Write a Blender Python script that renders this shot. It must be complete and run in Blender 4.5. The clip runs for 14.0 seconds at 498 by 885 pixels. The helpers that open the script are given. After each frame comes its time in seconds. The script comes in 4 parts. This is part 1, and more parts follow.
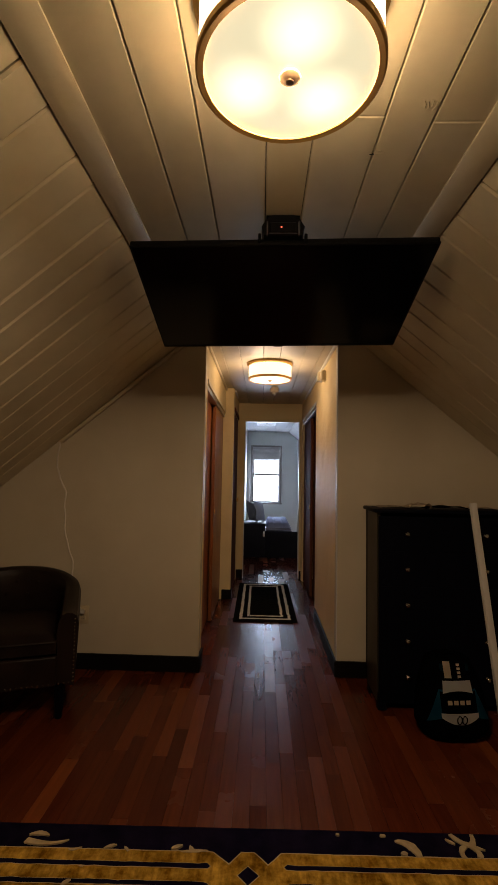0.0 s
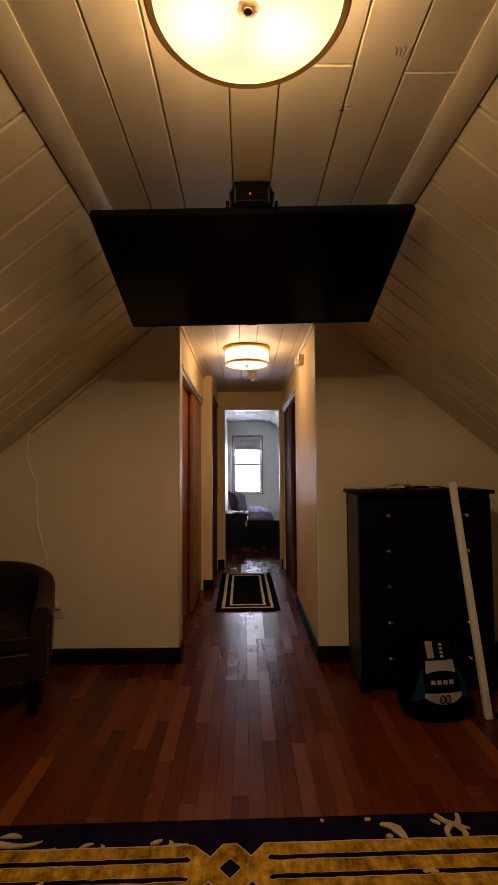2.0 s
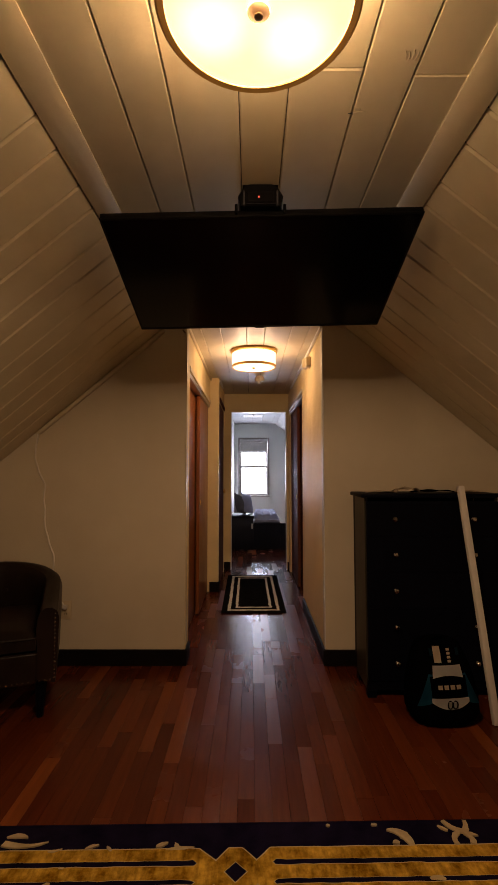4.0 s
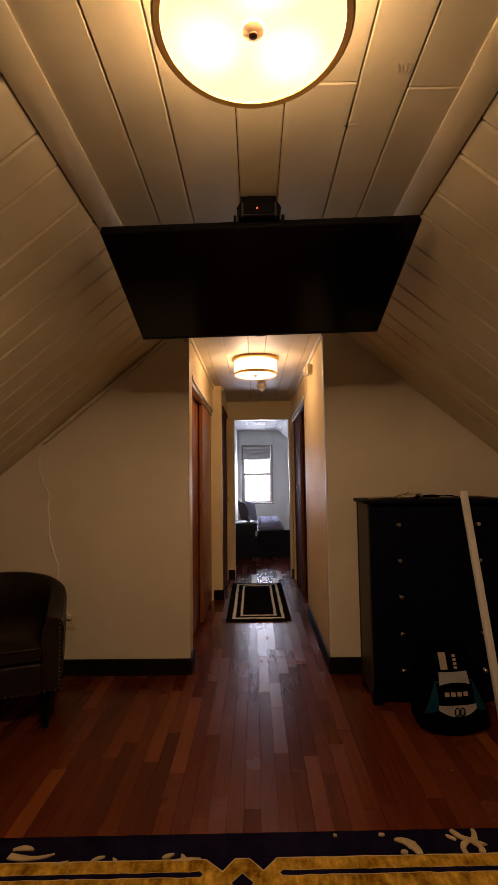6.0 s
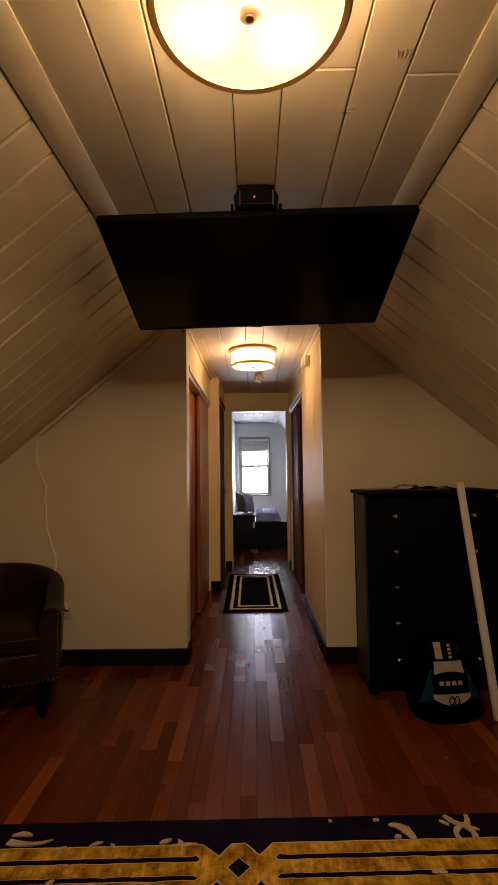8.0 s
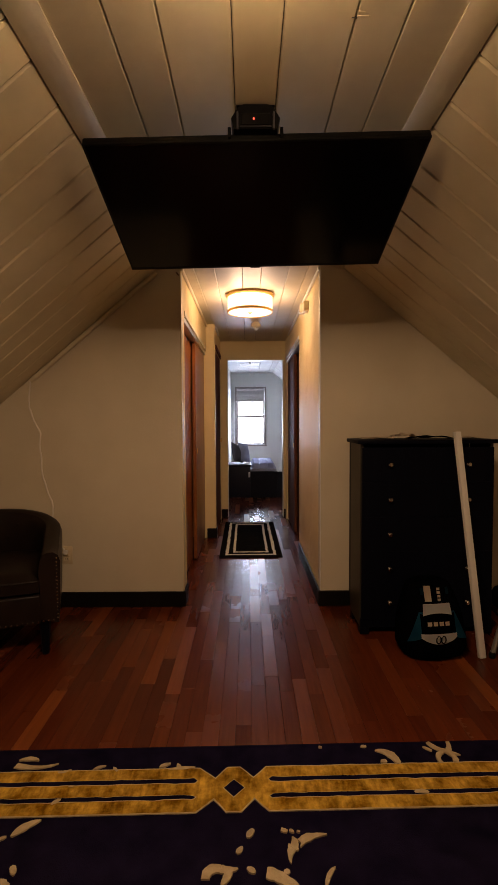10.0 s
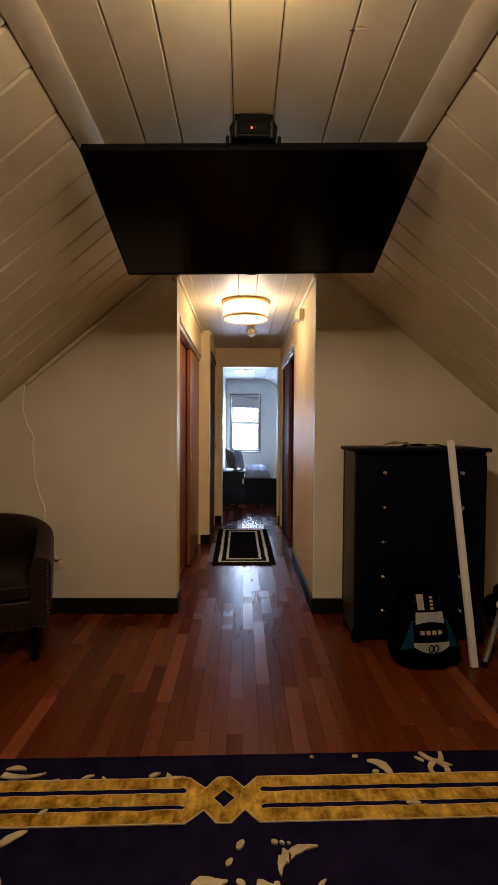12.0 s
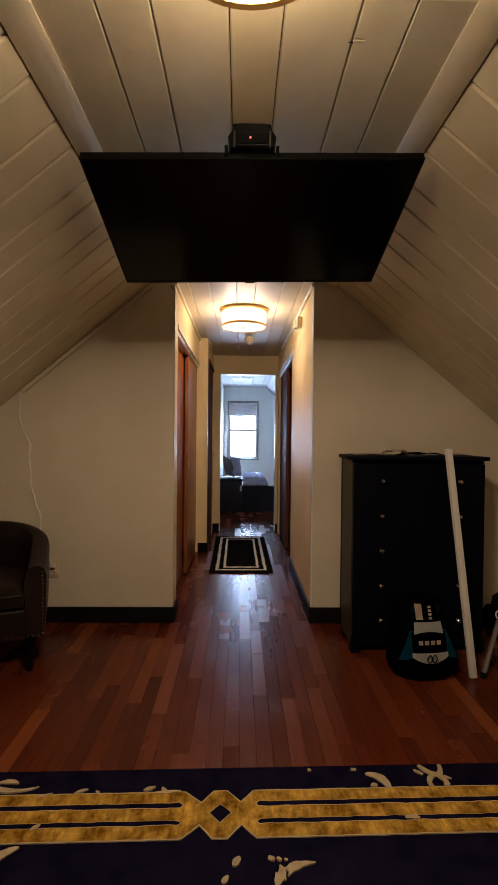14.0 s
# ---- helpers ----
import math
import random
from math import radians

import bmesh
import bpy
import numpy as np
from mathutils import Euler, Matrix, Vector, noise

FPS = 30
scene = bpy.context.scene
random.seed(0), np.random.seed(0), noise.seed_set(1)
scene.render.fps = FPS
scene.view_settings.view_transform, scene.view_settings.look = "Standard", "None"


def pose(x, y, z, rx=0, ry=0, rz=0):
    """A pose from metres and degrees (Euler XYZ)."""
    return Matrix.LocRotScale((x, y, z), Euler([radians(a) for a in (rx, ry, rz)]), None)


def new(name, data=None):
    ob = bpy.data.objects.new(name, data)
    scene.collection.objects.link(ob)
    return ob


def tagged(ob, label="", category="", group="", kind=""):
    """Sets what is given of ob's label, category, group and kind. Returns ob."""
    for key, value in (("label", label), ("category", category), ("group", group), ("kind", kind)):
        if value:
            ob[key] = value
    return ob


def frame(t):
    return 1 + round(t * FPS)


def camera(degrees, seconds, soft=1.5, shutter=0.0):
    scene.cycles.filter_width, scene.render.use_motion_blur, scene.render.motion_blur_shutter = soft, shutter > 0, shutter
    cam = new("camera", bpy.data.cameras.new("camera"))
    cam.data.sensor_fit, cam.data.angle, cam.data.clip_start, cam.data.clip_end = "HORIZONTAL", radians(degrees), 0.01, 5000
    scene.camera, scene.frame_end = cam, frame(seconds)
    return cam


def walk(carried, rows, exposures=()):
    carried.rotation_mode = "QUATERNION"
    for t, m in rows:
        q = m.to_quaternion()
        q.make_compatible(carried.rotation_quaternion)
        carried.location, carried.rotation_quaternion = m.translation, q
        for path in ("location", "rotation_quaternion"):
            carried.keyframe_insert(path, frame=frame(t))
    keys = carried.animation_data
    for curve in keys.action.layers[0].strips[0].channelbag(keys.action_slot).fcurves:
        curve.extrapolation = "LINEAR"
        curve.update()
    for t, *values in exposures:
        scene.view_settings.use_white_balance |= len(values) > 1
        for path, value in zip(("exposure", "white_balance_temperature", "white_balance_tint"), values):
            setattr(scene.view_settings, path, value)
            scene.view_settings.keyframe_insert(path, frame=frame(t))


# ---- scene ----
cam = camera(56.0, 14.0)
# seconds, place, pitch from level, roll, yaw
PATH = [
    (0.0, -0.051, -3.121, 1.277, 4.03, -1.13, 1.59),
    (0.5, -0.031, -3.107, 1.262, 4.19, -0.20, 0.46),
    (1.0, -0.019, -3.088, 1.251, 4.09, 0.34, -0.33),
    (1.5, -0.018, -3.061, 1.239, 3.57, 0.43, -0.70),
    (2.0, -0.021, -3.048, 1.235, 3.11, 0.36, -0.51),
    (2.5, -0.023, -3.045, 1.235, 2.96, 0.16, -0.20),
    (3.0, -0.026, -3.046, 1.235, 2.99, -0.01, 0.02),
    (5.5, -0.021, -3.056, 1.237, 4.15, 0.41, 0.68),
    (6.0, -0.019, -3.059, 1.237, 4.28, 0.74, 0.70),
    (6.5, -0.018, -3.060, 1.237, 4.48, 0.97, 0.67),
    (7.0, -0.017, -3.063, 1.237, 4.64, 1.10, 0.51),
    (7.5, -0.017, -3.062, 1.236, 4.40, 0.96, 0.40),
    (8.0, -0.016, -3.058, 1.233, 3.31, 0.68, 0.42),
    (10.5, -0.022, -3.023, 1.212, -3.10, 0.13, -0.29),
    (11.0, -0.023, -3.022, 1.211, -2.97, -0.16, -0.43),
    (11.5, -0.022, -3.026, 1.212, -2.41, -0.35, -0.66),
    (12.0, -0.021, -3.026, 1.213, -1.84, -0.37, -0.79),
    (12.5, -0.020, -3.025, 1.214, -1.52, -0.46, -1.02),
    (13.0, -0.017, -3.020, 1.216, -1.29, -0.57, -1.48),
    (13.5, -0.017, -3.019, 1.219, -1.17, -0.54, -1.47),
    (14.0, -0.021, -3.017, 1.217, -0.97, -0.56, -1.07),
]
walk(cam, [(t, pose(x, y, z, 90 + p, r, w)) for t, x, y, z, p, r, w in PATH],
     [(0.0, -0.60, 6250, 8), (1.5, -0.42, 6900, 15), (3.0, -0.28, 7250, 19), (5.5, -0.20, 7100, 19), (8.0, -0.14, 7100, 19), (10.5, 0.36, 6500, 15),
      (11.0, 0.64, 6150, 11), (11.5, 0.62, 5900, 8), (12.0, 0.40, 5600, 4), (12.5, 0.32, 5500, 3), (14.0, 0.34, 5500, 7)])

# ---- plan ----
CEIL = 2.20            # flat ceiling
HALF = 0.449           # half width of the hall
NARROW = -0.36         # hall's wall past the pier
EDGE, TAN = 0.592, 0.835   # where the slope starts, and how steep it is
KNEE = 2.05            # knee walls
DOOR_Y = 2.85          # wall with the bedroom doorway
WIN_Y = 6.80           # bedroom window wall
BACK_Y = -5.6
LAMP = (-0.011, -2.273)
HALL_LAMP = (0.0, 0.70)

# ---- light ----
world = bpy.data.worlds.new("sky")
scene.world = world
world.use_nodes = True
wn = world.node_tree.nodes
sky = wn.new("ShaderNodeTexSky")
sky.sky_type, sky.sun_disc = "NISHITA", False
sky.sun_elevation, sky.sun_rotation = radians(40), radians(20)
world.node_tree.links.new(sky.outputs[0], wn["Background"].inputs[0])
wn["Background"].inputs[1].default_value = 0.1


def lamp(name, kind, m, power, colour, **more):
    data = bpy.data.lights.new(name, kind)
    data.energy, data.color = power, colour
    for key, value in more.items():
        if key == "size":
            data.size = value
        elif key == "size_y":
            data.shape, data.size_y = "RECTANGLE", value
        elif key == "radius":
            data.shadow_soft_size = value
    ob = new(name, data)
    ob.matrix_world = m
    return ob


WARM = (1.0, 0.66, 0.40)
# daylight of the bedroom window, from just outside the panes
lamp("window_daylight", "AREA", pose(0.03, WIN_Y + 0.30, 1.30, -90, 0, 0), 145, (0.70, 0.80, 1.0), size=0.95, size_y=1.5)
# bulbs in the drum lamps
for k in range(6):
    a = radians(40 + 60 * k)
    r = 0.09 if k % 2 == 0 else 0.145
    lamp("bulb", "POINT", pose(LAMP[0] + r * math.cos(a), LAMP[1] + r * math.sin(a), 2.066 + 0.022 * (k % 2)), 11.6, WARM, radius=0.030)
for k in range(2):
    lamp("bulb", "POINT", pose(HALL_LAMP[0] + 0.16 * k - 0.08, HALL_LAMP[1], 2.080), 6.0, WARM, radius=0.06)


# ---- materials ----
class Mat:
    """A node material with a Principled shader and a few shorthand builders."""

    def __init__(self, name, colour=(0.5, 0.5, 0.5), rough=0.5, metal=0.0):
        self.m = bpy.data.materials.new(name)
        self.m.use_nodes = True
        self.t = self.m.node_tree
        self.n = self.t.nodes
        self.b = self.n["Principled BSDF"]
        self.set("Base Color", (*colour, 1))
        self.set("Roughness", rough)
        self.set("Metallic", metal)

    def set(self, key, value):
        self.b.inputs[key].default_value = value
        return self

    def link(self, a, b):
        self.t.links.new(a, b)

    def coords(self, scale=(1, 1, 1), kind="Object", shift=None):
        c = self.n.new("ShaderNodeTexCoord")
        m = self.n.new("ShaderNodeMapping")
        m.inputs["Scale"].default_value = scale
        self.link(c.outputs[kind], m.inputs["Vector"])
        if shift is not None:
            self.link(shift, m.inputs["Location"])
        return m.outputs[0]

    def noise(self, scale, detail=4, vec=None, rough=0.55):
        n = self.n.new("ShaderNodeTexNoise")
        n.inputs["Scale"].default_value = scale
        n.inputs["Detail"].default_value = detail
        n.inputs["Roughness"].default_value = rough
        self.link(vec if vec is not None else self.coords(), n.inputs["Vector"])
        return n.outputs["Fac"]

    def ramp(self, fac, *stops):
        r = self.n.new("ShaderNodeValToRGB")
        e = r.color_ramp.elements
        while len(e) < len(stops):
            e.new(0.5)
        for el, (p, c) in zip(e, stops):
            el.position, el.color = p, (*c, 1)
        self.link(fac, r.inputs[0])
        return r.outputs[0]

    def mix(self, fac, a, b, how="MIX"):
        x = self.n.new("ShaderNodeMix")
        x.data_type, x.blend_type = "RGBA", how
        for sock, v in ((x.inputs[0], fac), (x.inputs[6], a), (x.inputs[7], b)):
            if isinstance(v, (int, float)):
                sock.default_value = v
            elif isinstance(v, tuple):
                sock.default_value = (*v, 1)
            else:
                self.link(v, sock)
        return x.outputs[2]

    def span(self, fac, lo, hi):
        x = self.n.new("ShaderNodeMapRange")
        x.inputs[3].default_value, x.inputs[4].default_value = lo, hi
        self.link(fac, x.inputs[0])
        return x.outputs[0]

    def colour(self, out):
        self.link(out, self.b.inputs["Base Color"])
        return self

    def rough(self, out):
        self.link(out, self.b.inputs["Roughness"])
        return self

    def bump(self, height, strength=0.2, distance=0.002):
        x = self.n.new("ShaderNodeBump")
        x.inputs["Strength"].default_value, x.inputs["Distance"].default_value = strength, distance
        self.link(height, x.inputs["Height"])
        self.link(x.outputs[0], self.b.inputs["Normal"])
        return self


def paint(name, a, b, rough=0.5, bump=0.25, big=1.3, fine=90, spec=0.5):
    """Painted surface: slow tone drift, roller grain."""
    m = Mat(name).set("Specular IOR Level", spec)
    m.colour(m.ramp(m.noise(big, 5), (0.3, a), (0.7, b)))
    m.rough(m.span(m.noise(7, 4), rough - 0.08, rough + 0.1))
    m.bump(m.noise(fine, 3), bump, 0.0015)
    return m.m


def brushed_paint(name, a, b):
    """Gloss paint laid on with a brush: upright streaks that catch the light."""
    m = Mat(name).set("Specular IOR Level", 0.15)
    m.colour(m.ramp(m.noise(1.6, 5), (0.3, a), (0.7, b)))
    streak = m.noise(3.0, 4, m.coords((1.1, 1.1, 1.3)), 0.5)
    m.rough(m.span(streak, 0.44, 0.70))
    m.bump(streak, 0.9, 0.02)
    return m.m


def plank_material(name, islands):
    m = Mat(name)
    if islands:
        rnd = m.n.new("ShaderNodeNewGeometry").outputs["Random Per Island"]
    else:
        rnd = m.n.new("ShaderNodeObjectInfo").outputs["Random"]
    far = m.n.new("ShaderNodeVectorMath")
    far.operation = "MULTIPLY"
    m.link(rnd, far.inputs[0])
    far.inputs[1].default_value = (37.0, 53.0, 11.0)
    vec = m.coords((22, 1.6, 22), "Object", far.outputs[0])
    grain = m.noise(3.0, 8, vec, 0.65)
    base = m.ramp(rnd, (0.0, (0.092, 0.018, 0.0065)), (0.4, (0.126, 0.026, 0.0085)), (0.85, (0.165, 0.038, 0.011)), (1.0, (0.28, 0.078, 0.019)))
    dark = m.ramp(grain, (0.28, (0.58, 0.56, 0.56)), (0.68, (0.86, 0.86, 0.84)))
    m.colour(m.mix(1.0, base, dark, "MULTIPLY"))
    wear = m.noise(2.2, 5, m.coords((1, 1, 1), "Object", far.outputs[0]))
    shine = m.n.new("ShaderNodeMath")
    m.link(m.span(wear, 0.16, 0.25), shine.inputs[0])
    m.link(m.span(rnd, 0.0, 0.10), shine.inputs[1])
    m.rough(shine.outputs[0])
    m.set("Specular IOR Level", 0.20)
    m.bump(grain, 0.02, 0.0005)
    return m.m


def wood_door(name, a, b, spec=0.5, dull=0.0):
    m = Mat(name).set("Specular IOR Level", spec)
    g = m.noise(2.5, 8, m.coords((30, 30, 1.2)), 0.65)
    m.colour(m.ramp(g, (0.3, a), (0.7, b)))
    m.rough(m.span(m.noise(4, 3), 0.25 + dull, 0.42 + dull))
    m.bump(g, 0.08, 0.001)
    return m.m


def glow(name, colour, strength, spots=False, sheer=0.0):
    """Lit lamp glass or fabric; hot spots where the bulbs stand."""
    m = Mat(name, (0.8, 0.75, 0.6), 0.4)
    m.set("Emission Color", (*colour, 1)).set("Emission Strength", strength)
    if spots:
        total = None
        pos = m.coords()
        for k in range(3):
            a = radians(40 + 120 * k)
            d = m.n.new("ShaderNodeVectorMath")
            d.operation = "DISTANCE"
            m.link(pos, d.inputs[0])
            d.inputs[1].default_value = (0.09 * math.cos(a), 0.09 * math.sin(a), -0.16)
            r = m.n.new("ShaderNodeMapRange")
            r.interpolation_type = "SMOOTHSTEP"
            r.inputs[1].default_value, r.inputs[2].default_value = 0.0, 0.095
            r.inputs[3].default_value, r.inputs[4].default_value = 1.6, 0.0
            m.link(d.outputs["Value"], r.inputs[0])
            if total is None:
                total = r.outputs[0]
            else:
                s = m.n.new("ShaderNodeMath")
                m.link(total, s.inputs[0])
                m.link(r.outputs[0], s.inputs[1])
                total = s.outputs[0]
        s = m.n.new("ShaderNodeMath")
        m.link(total, s.inputs[0])
        s.inputs[1].default_value = strength
        m.link(s.outputs[0], m.b.inputs["Emission Strength"])
    if sheer:
        mixer = m.n.new("ShaderNodeMixShader")
        mixer.inputs[0].default_value = sheer
        m.link(m.b.outputs[0], mixer.inputs[1])
        m.link(m.n.new("ShaderNodeBsdfTransparent").outputs[0], mixer.inputs[2])
        m.link(mixer.outputs[0], m.n["Material Output"].inputs["Surface"])
    return m.m


WALL = paint("wall_paint", (0.60, 0.535, 0.40), (0.68, 0.615, 0.475), 0.50, 0.45, 1.9, 70)
HALL_WALL = brushed_paint("hall_wall_paint", (0.78, 0.63, 0.36), (0.84, 0.69, 0.41))
BEDROOM_WALL = paint("bedroom_wall_paint", (0.66, 0.67, 0.64), (0.73, 0.74, 0.71), 0.5)
BOARD = paint("board_paint", (0.61, 0.54, 0.375), (0.71, 0.635, 0.46), 0.48, 0.3, 4.0, 24, 0.35)
BEDROOM_BOARD = paint("bedroom_board_paint", (0.36, 0.37, 0.38), (0.42, 0.43, 0.44), 0.6, 0.15, 3.0, 30, 0.3)
TRIM_CREAM = paint("cream_trim_paint", (0.68, 0.58, 0.40), (0.74, 0.64, 0.46), 0.35, 0.15)
TRIM_WHITE = paint("white_trim_paint", (0.74, 0.74, 0.72), (0.8, 0.8, 0.78), 0.35, 0.1)
GAP = Mat("joint_shadow_gap", (0.05, 0.045, 0.035), 0.9).m
BASE_DARK = paint("dark_baseboard", (0.005, 0.004, 0.004), (0.010, 0.008, 0.008), 0.5, 0.2, 4, 90, 0.1)
SUBFLOOR = Mat("subfloor", (0.02, 0.008, 0.005), 0.8).m
PLANK = plank_material("cherry_plank", False)
PLANK_REST = plank_material("cherry_plank_rest", True)
CLOSET_DOOR = wood_door("reddish_veneer", (0.17, 0.052, 0.015), (0.30, 0.098, 0.028))
DARK_DOOR = wood_door("dark_brown_veneer", (0.10, 0.032, 0.016), (0.15, 0.050, 0.024), 0.08, 0.4)
STEEL = Mat("brushed_steel", (0.6, 0.6, 0.6), 0.3, 1.0).m
NICKEL = Mat("nickel", (0.62, 0.58, 0.5), 0.22, 1.0).m
BRASS = Mat("aged_brass", (0.78, 0.50, 0.17), 0.45, 0.8).m
RIM_BRASS = Mat("old_gold_rim", (0.42, 0.26, 0.08), 0.4, 0.85).m
FINIAL = Mat("tan_bronze", (0.66, 0.46, 0.25), 0.6).m
BRONZE = Mat("dark_bronze", (0.16, 0.10, 0.05), 0.35, 1.0).m
BLACK_PLASTIC = paint("black_plastic", (0.004, 0.004, 0.004), (0.007, 0.007, 0.007), 0.5, 0.1, 6, 200, 0.12)
SCREEN = Mat("screen_glass", (0.003, 0.003, 0.004), 0.15).set("Specular IOR Level", 0.22).m
MOUNT_STEEL = Mat("dark_bracket_steel", (0.10, 0.10, 0.11), 0.4, 0.9).m
MOUNT_BLACK = paint("mount_black_plastic", (0.0012, 0.0012, 0.0015), (0.0024, 0.0024, 0.003), 0.4, 0.1, 6, 200, 0.10)
GLASS = Mat("window_glass", (1, 1, 1), 0.02).set("Transmission Weight", 1.0).m
SHADE_GLOW = glow("lit_shade_fabric", (1.0, 0.72, 0.42), 5.5, sheer=0.24)
DIFFUSER_GLOW = glow("lit_diffuser_glass", (1.0, 0.85, 0.53), 1.35, True)
HALL_SHADE = glow("hall_shade_fabric", (1.0, 0.86, 0.58), 2.2)
HALL_DIFFUSER = glow("hall_diffuser_glass", (1.0, 0.90, 0.66), 1.5)
RED_LED = glow("red_led", (1.0, 0.03, 0.02), 3.0)
WHITE_PLASTIC = paint("white_plastic", (0.68, 0.66, 0.6), (0.74, 0.72, 0.66), 0.35, 0.05)
CREAM_PLASTIC = paint("cream_plastic", (0.62, 0.52, 0.34), (0.68, 0.58, 0.4), 0.4, 0.05)


def leather():
    m = Mat("dark_leather").set("Specular IOR Level", 0.16)
    m.colour(m.ramp(m.noise(5, 6), (0.3, (0.010, 0.006, 0.0055)), (0.7, (0.021, 0.0125, 0.0095))))
    m.rough(m.span(m.noise(9, 5), 0.3, 0.5))
    v = m.n.new("ShaderNodeTexVoronoi")
    v.inputs["Scale"].default_value = 260
    m.link(m.coords(), v.inputs["Vector"])
    m.bump(v.outputs["Distance"], 0.25, 0.001)
    return m.m


def cloth(name, a, b, scale=9, fine=350, bump=0.5, sheen=0.0):
    m = Mat(name)
    m.colour(m.ramp(m.noise(scale, 6), (0.3, a), (0.7, b)))
    m.set("Roughness", 0.95).set("Sheen Weight", sheen).set("Specular IOR Level", 0.0)
    m.bump(m.noise(fine, 3), bump, 0.002)
    return m.m


def gold_pile():
    """Gold tufts brushed this way and that: broad patches with streaks across."""
    m = Mat("gold_pile")
    patch = m.ramp(m.noise(14, 6, None, 0.65), (0.36, (0.18, 0.088, 0.004)), (0.64, (0.62, 0.385, 0.058)))
    streak = m.ramp(m.noise(9, 6, m.coords((6.0, 1.4, 1.0)), 0.7), (0.35, (0.62, 0.60, 0.56)), (0.62, (1.12, 1.10, 1.07)))
    m.colour(m.mix(1.0, patch, streak, "MULTIPLY"))
    m.set("Roughness", 0.9).set("Specular IOR Level", 0.0)
    m.bump(m.noise(240, 3), 0.8, 0.002)
    return m.m


LEATHER = leather()
RUG_BLACK = cloth("black_pile", (0.005, 0.004, 0.013), (0.012, 0.009, 0.025), 14, 260, 0.8)
RUG_GOLD = gold_pile()
RUG_CREAM = cloth("cream_pile", (0.36, 0.28, 0.16), (0.52, 0.42, 0.26), 30, 260, 0.8)
MAT_BLACK = cloth("mat_black_pile", (0.005, 0.005, 0.006), (0.014, 0.014, 0.015), 40, 300, 0.8)
MAT_WHITE = cloth("mat_white_pile", (0.74, 0.70, 0.63), (0.86, 0.83, 0.76), 40, 300, 0.8)
DRESSER = wood_door("black_wood", (0.0022, 0.0026, 0.006), (0.0042, 0.0048, 0.0100), 0.05, 0.15)
# same black wood; the wall's sheen on the side is put into a lighter olive colour
DRESSER_LIT_SIDE = wood_door("black_wood_lit_side", (0.030, 0.028, 0.018), (0.045, 0.042, 0.027), 0.3, 0.1)
PACK_BLACK = cloth("black_nylon", (0.001, 0.001, 0.0015), (0.0025, 0.0025, 0.003), 8, 500, 0.4, 0.0)
PACK_TEAL = cloth("teal_nylon", (0.007, 0.055, 0.11), (0.013, 0.085, 0.15), 8, 500, 0.4, 0.0)
STRAP_TEAL = cloth("dark_teal_webbing", (0.004, 0.018, 0.028), (0.007, 0.028, 0.042), 8, 500, 0.4)
PACK_GREY = cloth("grey_nylon", (0.52, 0.53, 0.53), (0.65, 0.66, 0.66), 8, 500, 0.4, 0.1)
PALE = cloth("pale_print", (0.62, 0.52, 0.4), (0.72, 0.62, 0.5), 20, 300, 0.2, 0.0)
PVC = paint("white_pvc", (0.72, 0.70, 0.65), (0.78, 0.76, 0.71), 0.4, 0.05)
GREY_METAL = Mat("grey_metal", (0.4, 0.4, 0.38), 0.4, 0.8).m
QUILT = cloth("grey_quilt", (0.30, 0.31, 0.44), (0.42, 0.43, 0.56), 5, 300, 0.4)
PILLOW = cloth("grey_pillow", (0.11, 0.105, 0.12), (0.17, 0.165, 0.18), 6, 300, 0.4)
BED_BASE = paint("dark_bed_base", (0.003, 0.004, 0.012), (0.006, 0.008, 0.018), 0.6, 0.3, 5, 200, 0.2)
CHEST_WOOD = wood_door("dark_chest_wood", (0.006, 0.007, 0.016), (0.011, 0.012, 0.024), 0.25, 0.25)
BLIND = cloth("cellular_blind", (0.50, 0.47, 0.46), (0.58, 0.55, 0.54), 4, 200, 0.2)
FRAME_WOOD = paint("window_frame_paint", (0.18, 0.155, 0.14), (0.24, 0.21, 0.19), 0.45, 0.1)
PAPER = paint("crumpled_paper", (0.55, 0.45, 0.34), (0.70, 0.60, 0.47), 0.6, 0.5, 20, 90)
CORD = Mat("white_cord", (0.78, 0.74, 0.66), 0.5).m


# ---- builders ----
def finish(bm, name, material, smooth=True):
    bmesh.ops.recalc_face_normals(bm, faces=bm.faces)
    me = bpy.data.meshes.new(name)
    bm.to_mesh(me)
    bm.free()
    me.materials.append(material)
    if smooth:
        for p in me.polygons:
            p.use_smooth = True
        me.set_sharp_from_angle(angle=radians(35))
    return me


def part(name, bm, material, parent=None, label="", m=None):
    ob = new(name, bm if isinstance(bm, bpy.types.Mesh) else finish(bm, name, material))
    if parent is not None:
        ob.parent = parent
    if m is not None:
        ob.matrix_basis = m
    return tagged(ob, label)


def thing(name, m, label, category, group=""):
    ob = new(name)
    ob.empty_display_size = 0.1
    ob.matrix_basis = m
    return tagged(ob, label, category, group)


def setting(name, bm, material, label, category):
    return tagged(part(name, bm, material), label, category, "", "structure")


